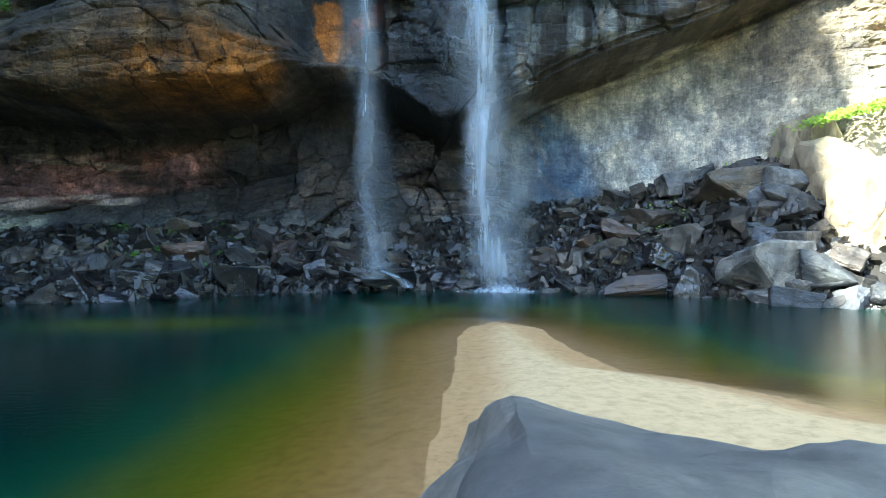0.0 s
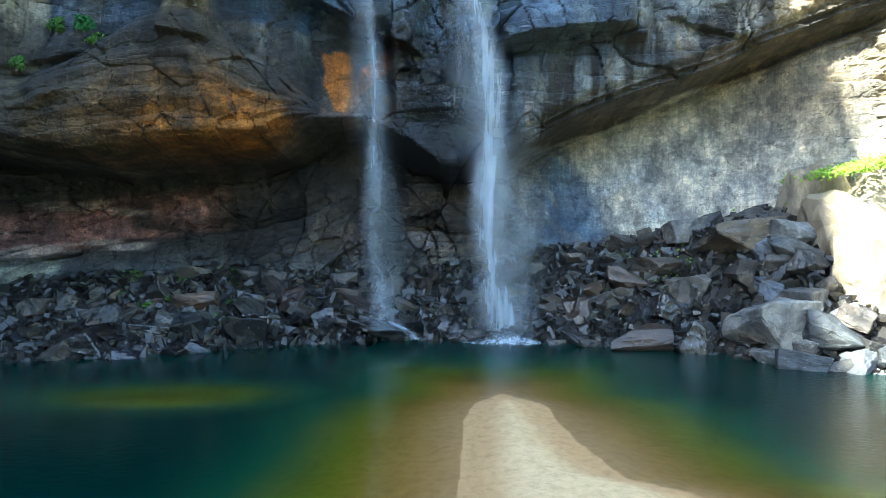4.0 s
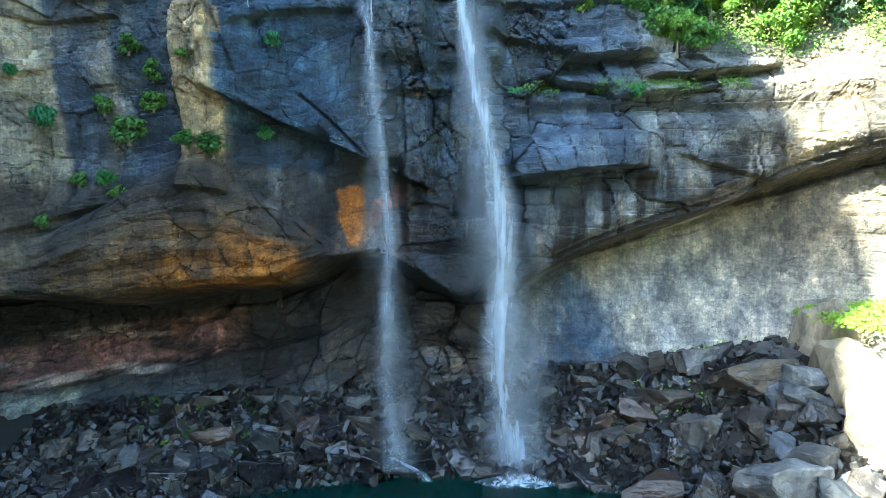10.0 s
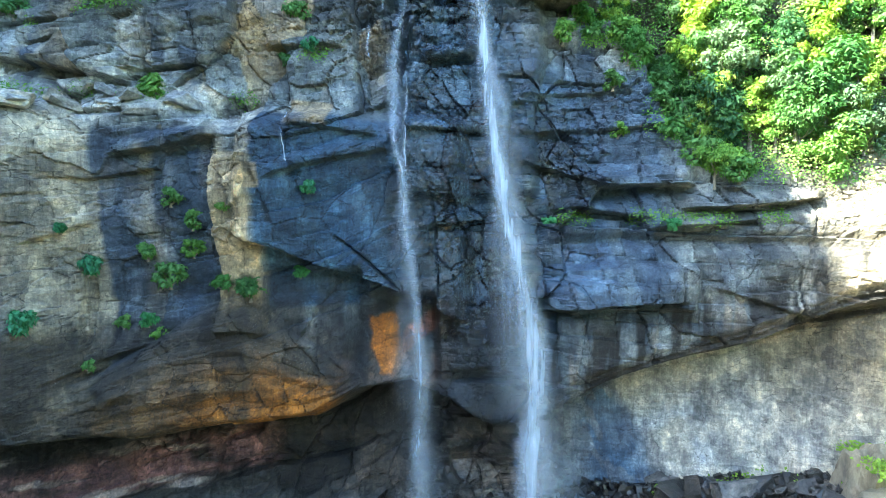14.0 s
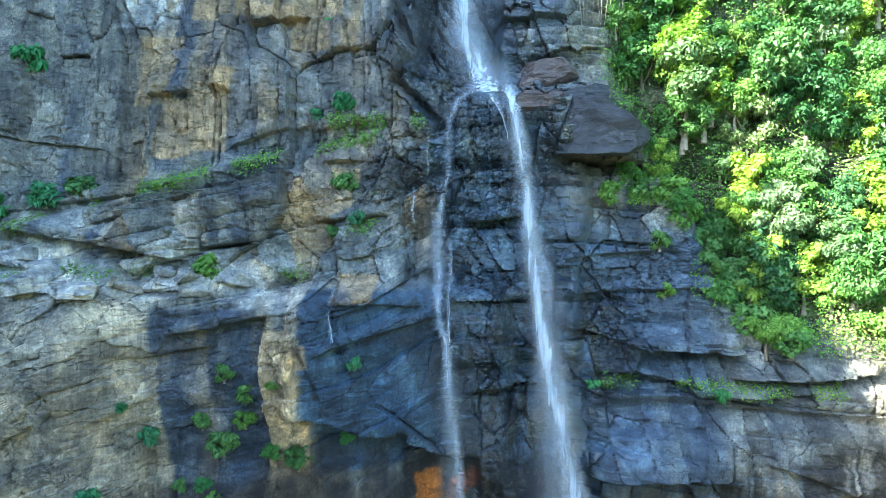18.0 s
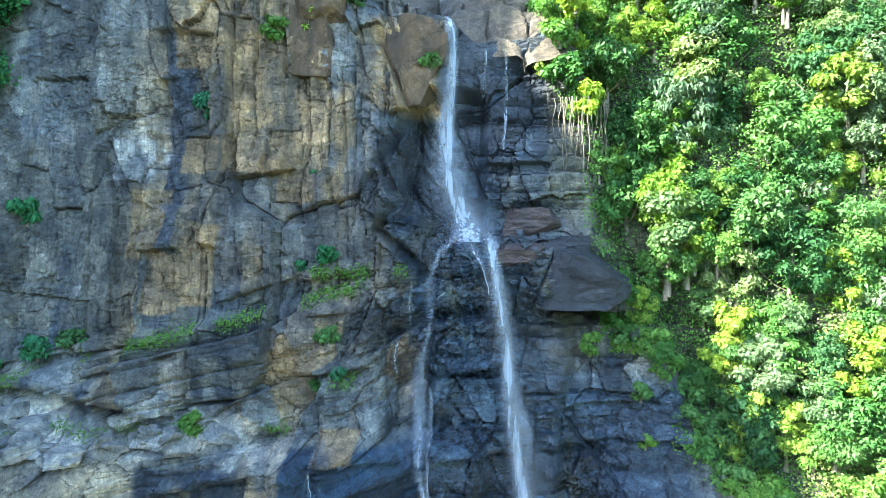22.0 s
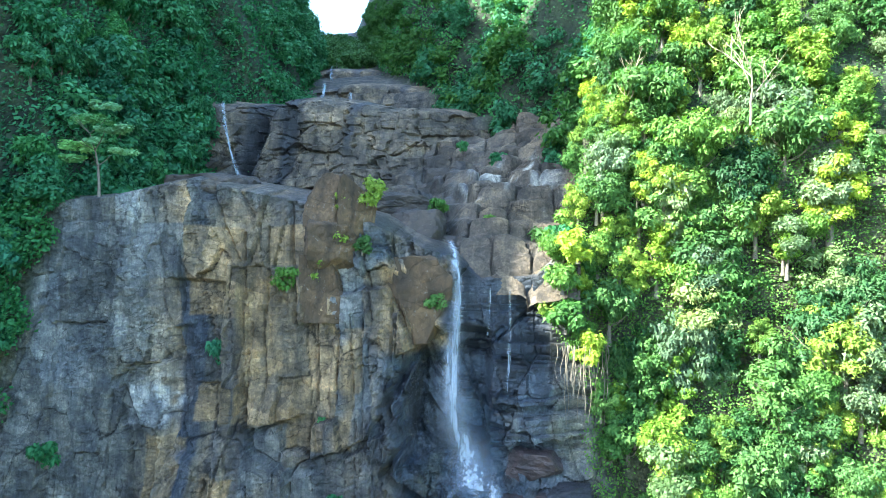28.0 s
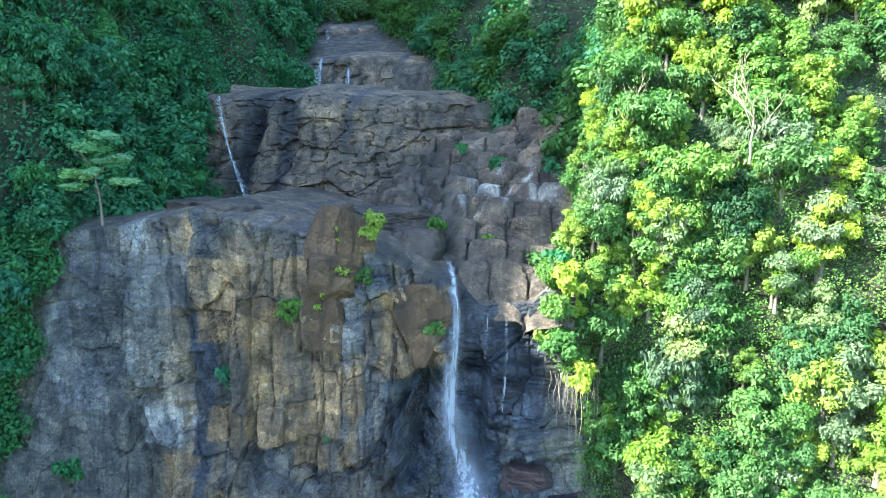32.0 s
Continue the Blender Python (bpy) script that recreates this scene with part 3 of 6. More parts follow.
    y += calm * (0.3 + 0.9 * some) * (1.0 * (r1 - 0.5) + 0.6 * (r2 - 0.5) * du + 0.7 * (r3 - 0.5) * dv + 0.3 * (1 - ramp(0.0, 0.035, e)))
    some = ramp(-0.1, 0.15, fbm(x * 0.14, z * 0.16, 35, 3))
    r1, r2, r3, du, dv, e = c
    some = np.clip(some + 0.9 * bump_at(x, z, -10, 62, 7, 16) + 0.5 * bump_at(x, z, -20, 54, 12, 5), 0, 1.5)
    r4, r5, r6, fu, fv, e4 = cells(u / 0.75, v / 0.6, 97)
    y += calm * some * (0.3 * (r4 - 0.5) + 0.12 * (1 - ramp(0.0, 0.1, e4)))
    y += calm * some * (0.6 * (r1 - 0.5) + 0.25 * (r2 - 0.5) * du + 0.2 * (r3 - 0.5) * dv + 0.12 * (1 - ramp(0.0, 0.07, e)))
    # beds: each steps out over a shadowed joint, here and there
    for pitch, amp, k0 in ((5.3, 1.8, 31), (1.9, 0.75, 37), (0.85, 0.15, 41)):
        bed = (v - 0.8 * fbm(x * 0.1, z * 0.1, k0, 2)) / pitch
        k = np.floor(bed)
        f = bed - k
        here = ramp(0.0, 0.12, vnoise(x * 0.11, k * 3.7, k0 + 3) - 0.5)
        y += calm * amp * here * ((1 - f) ** 3 - 0.25) * (1 - 0.85 * left * ramp(61, 66, z))
    # upright ribs and gullies high on the shaded side
    rib = fbm(x * 0.2 + 0.4 * fbm(x * 0.05, z * 0.05, 51, 2), z * 0.025, 53, 3)
    y += 1.1 * calm * np.abs(rib) * left * ramp(58, 68, z)
    y += 0.2 * fbm(x * 0.7, z * 0.7, 5, 3)
    # small broken faces
    q1, q2, q3, qu, qv, qe = cells(x / 0.9 + 0.25 * z, z / 0.7, 133)
    y += (0.05 + 0.95 * calm) * (0.14 * (q1 - 0.5) + 0.24 * (q2 - 0.5) * qu + 0.24 * (q3 - 0.5) * qv)
    return y


# joint faces that have weathered apart: x, x, z, z and the tone (tan, grey, dark, pale)
PANELS_A = ((-35.5, -29.2, 84.1, 93.5, 0), (-29.1, -24.3, 78.2, 88.3, 0), (-34.3, -30.0, 73.2, 77.1, 0), (-21.4, -17.5, 76.2, 82.8, 0), (-27.4, -23.4, 89.5, 93.7, 0),
          (-39.5, -35.2, 64.4, 71.6, 0), (-33.2, -29.9, 60.0, 68.3, 0), (-29.6, -25.8, 73.2, 81.8, 0), (-21.7, -18.0, 77.1, 81.9, 0), (-36.5, -33.1, 59.5, 65.2, 0),
          (-28.6, -24.9, 66.2, 72.6, 1), (-49.8, -41.9, 76.2, 83.9, 1), (-41.4, -37.0, 72.3, 76.8, 3), (-24.6, -20.7, 63.4, 68.4, 1), (-20.2, -17.7, 57.4, 58.8, 0))
PANELS_B = ((-18.9, -15.2, 45.9, 48.3, 0), (-24.4, -20.5, 40.2, 42.5, 0), (-23.1, -18.2, 70.2, 77.1, 0), (-49.8, -36.1, 88.1, 93.8, 1), (-20.7, -17.8, 83.5, 87.1, 1),
          (-31.6, -26.4, 57.0, 60.0, 1), (-17.7, -12.6, 56.6, 60.1, 2), (-15.9, -12.6, 68.8, 78.5, 2), (-12.5, -8.7, 69.0, 78.5, 2), (-5.6, 1.1, 74.3, 86.4, 2))
TONES = ((0.33, 0.235, 0.13), (0.15, 0.16, 0.165), (0.035, 0.04, 0.05), (0.36, 0.37, 0.37))


def cliff_colour(x, z):
    """Base colour and wetness of the bare rock, with some recess shade and sky sheen mixed in."""
    xw = x + 2.2 * fbm(x * 0.12, z * 0.12, 3, 4)
    zw = z + 2.2 * fbm(x * 0.12, z * 0.12, 9, 4)
    under = lip_line(xw) - zw
    grey = np.array([0.17, 0.192, 0.205])
    c = np.repeat(grey[None], x.size, 0)

    def lay(colour, mask):
        nonlocal c
        m = np.clip(mask, 0, 1)[:, None]
        c = c * (1 - m) + np.array(colour)[None] * m
    high = ramp(48, 60, z)[:, None]
    c = c * (1 - high) + np.array([[0.128, 0.128, 0.116]]) * high
    u, v, ja, jb, jc = joints(x, z)
    streak = fbm(x * 0.32, z * 0.03, 61, 4)
    broad = fbm(x * 0.06, z * 0.06, 63, 3)
    tan = ramp(0.42, 0.47, 0.45 * ja[0] + 0.5 * jb[0] - 0.35 * streak + 0.3 * broad)
    lay((0.34, 0.245, 0.14), 0.95 * np.clip(tan + 0.45 * box_at(xw, zw, -33, -9, 62, 96, 1), 0, 1) * ramp(-42, -36, xw) * (1 - ramp(-12, -4, xw)) * ramp(46, 56, z))
    lay((0.36, 0.28, 0.175), 0.7 * tan * (1 - ramp(-24, -14, xw)) * (1 - ramp(46, 56, z)))
    lay((0.05, 0.065, 0.095), (0.92 - 0.5 * ramp(56, 64, z)) * ramp(0.06, 0.15, streak + 0.1 * fbm(x * 0.8, z * 0.2, 62, 3)) * ramp(20, 30, z))
    lay((0.125, 0.127, 0.12), 0.6 * (1 - ramp(-38, -35.5, xw)) * ramp(56, 64, z))
    lay((0.07, 0.085, 0.115), 0.85 * box_at(x + 0.5 * fbm(x * 0.2, z * 0.2, 65, 3), z, -36.4, -33.6, 58, 88, 0.3))
    lay((0.11, 0.13, 0.16), 0.6 * (ramp(0.55, 0.62, jb[1]) * box_at(xw, zw, -33, -15, 56, 94, 1)))
    lay((0.25, 0.265, 0.265), 0.7 * ramp(0.66, 0.74, jb[1]) * ramp(0.0, 0.1, broad))
    lay((0.5, 0.51, 0.51), 0.7 * bump_at(xw, zw, -38.5, 75.5, 2.6, 2.0) * ramp(-0.1, 0.05, fbm(x * 0.6, z * 0.6, 64, 3)))
    # pale blocky ledge
    lay((0.5, 0.495, 0.47), 0.9 * (1 - ramp(-26, -18, xw)) * np.exp(-((zw - ledge_line(xw) - 1.0) / 2.0) ** 2))
    # smooth tan buttress with dark runs
    xs_ = x + 0.6 * fbm(x * 0.25, z * 0.25, 5, 3)
    zs_ = z + 0.9 * fbm(x * 0.25, z * 0.25, 6, 3)
    lay((0.43, 0.38, 0.29), 0.92 * (1 - ramp(-35.2, -34.7, xs_)) * box_at(xw, zw, -75, -30, 20, 46, 2))
    lay((0.05, 0.07, 0.105), 0.95 * box_at(xs_, zs_, -34.8, -25.0, 20, 45.5, 0.12) * (0.75 + 0.25 * ramp(-0.15, 0.05, streak)))
    lay((0.48, 0.37, 0.23), 0.97 * box_at(xs_, zs_, -25.0, -21.4, 27.5, 43.5, 0.12))
    lay((0.25, 0.22, 0.17), 0.6 * box_at(xw, zw, -31.6, -30.6, 30, 44, 0.4))
    # dark jutting slab, bluish sky sheen included in its colour
    lay((0.028, 0.068, 0.13), 0.95 * box_at(xs_, zs_, -21.2, -8, 29, 47, 0.3))
    # dark wet bands by the falls, the sky's blue reflection put into their colour
    wet = np.exp(-((xw - fall_x(z) + 3.5) / (6.5 + 3.0 * box_at(x, z, -60, 60, 25, 52, 6))) ** 2) * (1 - 0.5 * ramp(70, 95, z))
    wet = np.clip(1.25 * wet + 0.8 * streak, 0, 1)
    lay((0.023, 0.046, 0.077), 0.95 * np.clip(1.3 * wet, 0, 1))
    lay((0.041, 0.07, 0.115), 0.9 * box_at(xw, zw, 2, 17, 27, 53, 2) * ramp(-0.45, -0.15, streak))
    lay((0.07, 0.07, 0.03), 0.6 * ramp(0.1, 0.25, fbm(x * 0.4, z * 0.15, 91, 3)) * np.exp(-((xw - fall_x(z)) / 9) ** 2))
    for x0, x1, z0, z1, k in PANELS_A + PANELS_B:
        lean = xs_ + 0.06 * (zs_ - z0) * ((z0 * 7.3) % 2 - 1)
        lay(TONES[k], 0.8 * box_at(lean, zs_, x0, x1, z0, z1, 0.13) * ramp(-0.3, -0.05, fbm(x * 0.35, z * 0.2, 66, 4)))
    # block beside the lip of the fall
    lay((0.33, 0.235, 0.13), 0.9 * box_at(xw, zw, -16, -9, 80.5, 90, 0.8))
    lay((0.028, 0.027, 0.028), 0.85 * box_at(xw, zw, -26, -3, 19, 31, 2) * ramp(-0.3, 0.0, fbm(x * 0.5, z * 0.1, 74, 3)))
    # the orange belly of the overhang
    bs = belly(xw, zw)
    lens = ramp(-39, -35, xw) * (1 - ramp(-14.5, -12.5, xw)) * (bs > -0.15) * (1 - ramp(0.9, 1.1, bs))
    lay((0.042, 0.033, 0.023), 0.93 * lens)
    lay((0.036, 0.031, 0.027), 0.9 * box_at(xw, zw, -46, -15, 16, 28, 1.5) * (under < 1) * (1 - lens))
    lay((0.09, 0.055, 0.024), 0.85 * lens * (1 - ramp(0.35, 0.8, bs)))
    lay((0.33, 0.125, 0.015), 0.97 * ramp(-0.2, 0.1, fbm(x * 0.25, z * 0.4, 71, 4)) * np.clip(1.6 * bump_at(xw, under, -20.5, -1.3, 6.0, 2.8), 0, 1) * (under < 3))
    lay((0.46, 0.15, 0.015), 0.95 * box_at(x + 1.6 * fbm(x * 0.4, z * 0.4, 75, 3), z + fbm(x, z, 76, 2), -12.0 - 0.1 * (z - 24), -10.2 + 0.05 * (z - 22), 21.8, 28.0, 0.2) * (0.7 + 0.3 * ramp(-0.1, 0.1, fbm(x * 0.9, z * 0.15, 79, 3))))
    lay((0.3, 0.1, 0.05), 0.85 * box_at(x, z - 0.8 * (x + 7.5), -9.4, -6.0, 25.4, 27.8, 0.3))
    lay((0.27, 0.14, 0.07), 0.85 * np.clip(1.6 * bump_at(xw, zw, -8.2, 22.5, 2.6, 2.4), 0, 1) * ramp(-0.1, 0.2, fbm(x * 0.3, z * 0.2, 72, 3)))
    # recess right of the belly: its shade put in as near-black colour
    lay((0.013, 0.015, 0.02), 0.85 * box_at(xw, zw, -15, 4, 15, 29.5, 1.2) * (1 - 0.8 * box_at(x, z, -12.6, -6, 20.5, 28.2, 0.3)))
    # the hollow: its shade painted near-black over the rock above, reddish bed below
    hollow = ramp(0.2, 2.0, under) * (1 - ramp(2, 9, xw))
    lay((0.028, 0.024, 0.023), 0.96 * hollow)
    bed = zw - 0.12 * (xw + 36)
    lay((0.4, 0.2, 0.185), 0.9 * hollow * ramp(-60, -50, xw) * (1 - ramp(-28, -22, xw)) * ramp(8.0, 9.5, bed) * (1 - ramp(11.8, 14.2, bed)) * ramp(-0.3, 0.12, fbm(x * 0.16 + 0.1 * z, bed * 0.6, 73, 4)))
    lay((0.5, 0.4, 0.36), 0.7 * hollow * (1 - ramp(-34, -30, xw)) * ramp(0.08, 0.16, fbm(x * 0.12 - 0.25 * z, z * 0.7, 78, 4)) * box_at(xw, zw, -60, -28, 7.5, 13, 1))
    lay((0.09, 0.07, 0.058), 0.7 * hollow * ramp(-24, -20, xw) * (1 - ramp(13, 16, zw)) * ramp(-0.2, 0.1, fbm(x * 0.3, z * 0.5, 86, 4)))
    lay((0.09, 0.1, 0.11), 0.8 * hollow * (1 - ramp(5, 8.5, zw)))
    lay((0.36, 0.39, 0.36), 0.8 * hollow * (1 - ramp(-40, -37, xw)) * (1 - ramp(6, 8, zw)) * ramp(-0.1, 0.1, streak))
    # pale wall under the sunny overhang
    wall = ramp(1.3, 1.8, under) * ramp(6, 12, xw)
    lay((0.44, 0.425, 0.38), 0.94 * wall)
    lay((0.3, 0.285, 0.25), 0.7 * wall * ramp(0.0, 0.15, fbm(x * 0.25, z * 0.12, 83, 4)))
    lay((0.04, 0.09, 0.165), 0.95 * wall * (1 - ramp(14.5, 18, xw + 0.5 * (zw - 14))))
    lay((0.66, 0.71, 0.76), 0.85 * wall * ramp(-0.12, 0.12, fbm(x * 0.3, z * 0.3, 81, 4)) * np.clip(1.5 * bump_at(xw, zw, 21.5, 14.0, 5.0, 2.8), 0, 1))
    lay((0.22, 0.21, 0.185), 0.4 * wall * ramp(0.03, 0.1, fbm(x * 0.7 + 0.3 * z, z * 0.25, 84, 4)))
    lay((0.24, 0.19, 0.12), 0.75 * ramp(25, 32, xw) * ramp(14, 24, z) * (1 - ramp(44, 50, z)))
    stain = fbm(x * 0.9, z * 0.07, 88, 4)
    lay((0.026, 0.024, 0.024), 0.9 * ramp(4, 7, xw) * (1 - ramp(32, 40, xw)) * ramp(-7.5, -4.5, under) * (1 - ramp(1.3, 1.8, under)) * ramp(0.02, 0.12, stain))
    lay((0.3, 0.25, 0.19), 0.5 * ramp(4, 7, xw) * ramp(-5.5, -3.5, under) * (1 - ramp(-1, 0, under)) * ramp(0.08, 0.16, -stain))
    # darker brown band along the lip and down its underside
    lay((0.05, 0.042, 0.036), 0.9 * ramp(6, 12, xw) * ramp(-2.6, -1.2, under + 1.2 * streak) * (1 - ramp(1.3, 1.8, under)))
    lay((0.032, 0.048, 0.075), 0.85 * box_at(xw, zw, -9.5, 1.8, 74, 90, 0.8))
    # dirt in the joints, and blocks that have weathered differently
    tone = (0.66 + 0.68 * jb[2]) * (0.76 + 0.48 * ja[1]) * (0.9 + 0.2 * jc[1])
    dirt = 1 - 0.75 * (1 - ramp(0.008, 0.03, jb[5])) * ramp(-0.15, 0.05, fbm(x * 0.15, z * 0.15, 95, 3)) - 0.4 * (1 - ramp(0.02, 0.07, jc[5])) * ramp(0.0, 0.1, fbm(x * 0.2, z * 0.2, 96, 3))
    keepit = 0.35 + 0.65 * (1 - wall)
    c = c * (1 + (tone - 1) * keepit)[:, None] * np.clip(1 + (dirt - 1) * keepit, 0.2, 1)[:, None]
    lay((0.12, 0.1, 0.085), 0.8 * ramp(-0.5, 1.0, z - top_line(xw)) * (1 - ramp(2, 6, xw)))
    # earth under the plants
    lay((0.06, 0.07, 0.03), 0.85 * ramp(0, 2, xw - veg_line(z)) * ramp(40, 46, z))
    lay((0.05, 0.06, 0.03), 0.85 * (1 - ramp(-60, -57, xw - 0.28 * (z - 65))) * ramp(55, 65, z))
    wet = wet * (1 - 0.75 * box_at(xw, zw, -7, 5, 12, 24, 1.5))
    return c, np.clip(wet * 0.9 + 0.5 * wall * (1 - ramp(10, 16, xw)), 0, 1)


def wall_sheet(name, xs, zs, back, colour, label, level=None):
    X, Z = np.meshgrid(xs, zs, indexing="ij")
    x, z = X.ravel(), Z.ravel()
    y = back(x, z)
    c, w = colour(x, z)
    me = mesh_of(name, np.stack([x, y, level(x, z) if level else z], 1), grid_faces(len(xs), len(zs)), False)
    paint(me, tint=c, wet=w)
    return tagged(part(name, me, M_ROCK), label, "cliff", kind="structure")


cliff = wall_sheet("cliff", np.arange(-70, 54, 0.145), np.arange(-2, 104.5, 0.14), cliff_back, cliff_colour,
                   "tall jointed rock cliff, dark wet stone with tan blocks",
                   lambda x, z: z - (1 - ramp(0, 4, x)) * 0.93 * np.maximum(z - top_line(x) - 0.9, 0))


# ---- ground: pool bed, sand spit and scree up to the rock ----
def shore_y(x):
    return np.interp(x, [-75, -60, -35, -27, -17, -5, 7, 15, 22, 27, 33, 45, 58], [38, 41, 48, 49.5, 54, 58.0, 57.5, 54.8, 53, 47.5, 45, 36, 30])


def spit_left(y):
    return np.interp(y, [-20, 5, 14, 20, 26, 33, 37, 39.5], [-6, -2.2, -0.7, -0.3, 0.4, 0.6, 1.4, 3.3])


def spit_right(y):
    return np.interp(y, [-20, 5, 15, 19.6, 22, 25, 26.4, 30.5, 37, 39.5], [40, 30, 20, 14.3, 12.7, 9.9, 7.6, 6.6, 5.9, 3.5])


def spit_in(x, y):
    """Metres inside the edge of the sand spit (minus: outside)."""
    d = np.minimum(x - spit_left(y), spit_right(y) - x)
    return np.minimum(d, 39.3 - y)


def scree(x, y):
    d = y - shore_y(x)
    rise = np.interp(x, [-60, -30, -10, 5, 15, 25, 33], [0.38, 0.5, 0.62, 0.66, 0.75, 0.85, 0.9])
    cap = np.interp(x, [-60, -30, -10, 5, 14, 24, 32, 40], [5.0, 6.0, 8.0, 8.0, 8.5, 10.0, 12.5, 12.5])
    return np.minimum(d * rise * ramp(-2, 3, d) * 0.95, cap)


def ground_z(x, y):
    d = spit_in(x, y) + 0.5 * fbm(x * 0.4, y * 0.4, 8, 3)
    bed = np.where(d > 0, 0.32 * ramp(0, 4, d), np.maximum(0.14 * d, -4))
    bar = -0.65 - 2.5 * (1 - np.exp(-((y - 38.8 - 0.05 * (x + 14)) / 6.0) ** 2 - ((x + 18) / 17) ** 2))
    flat = -0.35 - 3.2 * (1 - np.exp(-((x - 33) / 10.0) ** 2 - ((y - 24) / 13.0) ** 2))
    bed = np.maximum(np.maximum(bed, bar), flat)
    s = scree(x, y)
    out = np.where(y > shore_y(x) - 1.5, np.maximum(bed, s - 0.4), bed)
    away = np.maximum(-y - 2, 0) + np.maximum(-x - 45, 0) * 0.7 + np.maximum(x - 36, 0) * 0.8
    out = out + 0.35 * np.maximum(away, 0) + 0.25 * fbm(x * 0.3, y * 0.3, 4, 3) * (out > 0.4)
    return out


gx, gy = np.arange(-80, 62, 0.4), np.arange(-60, 80, 0.4)
GX, GY = (a.ravel() for a in np.meshgrid(gx, gy, indexing="ij"))
gz = ground_z(GX, GY)
me = mesh_of("ground", np.stack([GX, GY, gz], 1), grid_faces(len(gx), len(gy)))
sand = np.array([0.6, 0.43, 0.235])
tint = np.repeat(sand[None], len(GX), 0)
damp = (1 - ramp(0.03, 0.31, gz + 0.1 * fbm(GX * 0.6, GY * 0.6, 6, 3)))[:, None]
tint = tint * (1 - damp) + np.array([0.42, 0.25, 0.11]) * damp
# scree bed, blackened to carry the shade between its stones
stony = ramp(-1.5, 0.5, GY - shore_y(GX))[:, None]
tint = tint * (1 - stony) + np.array([0.016, 0.015, 0.014]) * stony
bank = np.clip(ramp(-4, -10, GY) + ramp(-46, -50, GX), 0, 1)[:, None]
tint = tint * (1 - bank) + np.array([0.07, 0.08, 0.035]) * bank
paint(me, tint=tint)
tagged(part("ground", me, M_GROUND), "pale sand spit, pool bed and dark scree", "ground", kind="structure")

# ---- pool ----
px_, py_ = np.arange(-60, 52, 0.5), np.arange(-30, 66, 0.5)
PX, PY = (a.ravel() for a in np.meshgrid(px_, py_, indexing="ij"))
deep = -ground_z(PX, PY)
murk = np.clip(np.maximum(deep, 0) / 2.0 + 0.12 * fbm(PX * 0.1, PY * 0.1, 12, 3), 0, 1)
murk = np.maximum(murk, 0.92 * ramp(-7, -2.5, PY - shore_y(PX)))
me = mesh_of("pool", np.stack([PX, PY, np.zeros(len(PX))], 1), grid_faces(len(px_), len(py_)))
paint(me, murk=murk)
tagged(part("pool", me, M_POOL), "still teal-green plunge pool below the falls", "water", kind="structure")


# ---- rocks ----
def rock_mesh(name, seed, planes=12, level=3, rough=0.05, flat=(1, 1, 1), sub=0.0, box=0.0, cut=(0.62, 0.95)):
    """A ball cut flat by random planes, then roughened: an angular stone about two units across."""
    rng = random.Random(seed)
    bm = bmesh.new()
    bmesh.ops.create_icosphere(bm, subdivisions=level, radius=1.25)
    co = np.array([v.co for v in bm.verts])
    co = co * (1 - box) + box * co / np.abs(co).max(1)[:, None]
    for k in range(planes):
        n = np.array([rng.gauss(0, 1), rng.gauss(0, 1), rng.gauss(0, 1)])
        n /= np.linalg.norm(n)
        d = np.maximum(co @ n - rng.uniform(*cut) * (1 + 0.35 * box), 0)
        co -= d[:, None] * n[None]
    for v, p in zip(bm.verts, co):
        q = Vector(p)
        k = rough * (noise.fractal(q * 1.6 + Vector((seed, 0, 0)), 1.0, 2.0, 4) + sub * noise.noise(q * 6))
        v.co = (q + q.normalized() * k) * Vector(flat)
    for f in bm.faces:
        f.smooth = False
    me = bpy.data.meshes.new(name)
    bm.to_mesh(me)
    bm.free()
    return me


def angular_mesh(name, seed, planes=7, flat=(1, 1, 1), bevel=0.05, cut=(0.6, 0.95), cuts=0, rough=0.0):
    """A block split off along flat joints: a box cut by random planes, its edges chipped, its faces a little uneven."""
    rg_ = random.Random(seed)
    bm = bmesh.new()
    bmesh.ops.create_cube(bm, size=2.0)
    for k in range(planes):
        n = Vector((rg_.gauss(0, 1), rg_.gauss(0, 1), rg_.gauss(0, 0.9))).normalized()
        bmesh.ops.bisect_plane(bm, geom=bm.verts[:] + bm.edges[:] + bm.faces[:], plane_co=n * rg_.uniform(*cut) * 1.12, plane_no=n, clear_outer=True)
        bmesh.ops.holes_fill(bm, edges=[e for e in bm.edges if e.is_boundary])
    for v in bm.verts:
        v.co = Vector((v.co.x * flat[0], v.co.y * flat[1], v.co.z * flat[2]))
    if bevel:
        bmesh.ops.bevel(bm, geom=bm.edges[:], offset=bevel, segments=1, affect="EDGES", clamp_overlap=True)
    bmesh.ops.triangulate(bm, faces=bm.faces[:])
    if cuts:
        for k in range(cuts):
            bmesh.ops.subdivide_edges(bm, edges=[e for e in bm.edges if e.calc_length() > 0.16], cuts=1, use_grid_fill=True)
            bmesh.ops.triangulate(bm, faces=bm.faces[:])
        for v in bm.verts:
            q = v.co.copy()
            bed = noise.noise(Vector((q.x * 0.6, q.y * 0.6, q.z * 5 + seed)))
            k = rough * (noise.fractal(q * 1.4 + Vector((seed, 0, 0)), 1.0, 2.0, 4) + 0.2 * bed + 0.35 * noise.noise(q * 7))
            v.co = q + q.normalized() * k
    bm.normal_update()
    for f in bm.faces:
        f.smooth = False
    me = bpy.data.meshes.new(name)
    bm.to_mesh(me)
    bm.free()
    return me


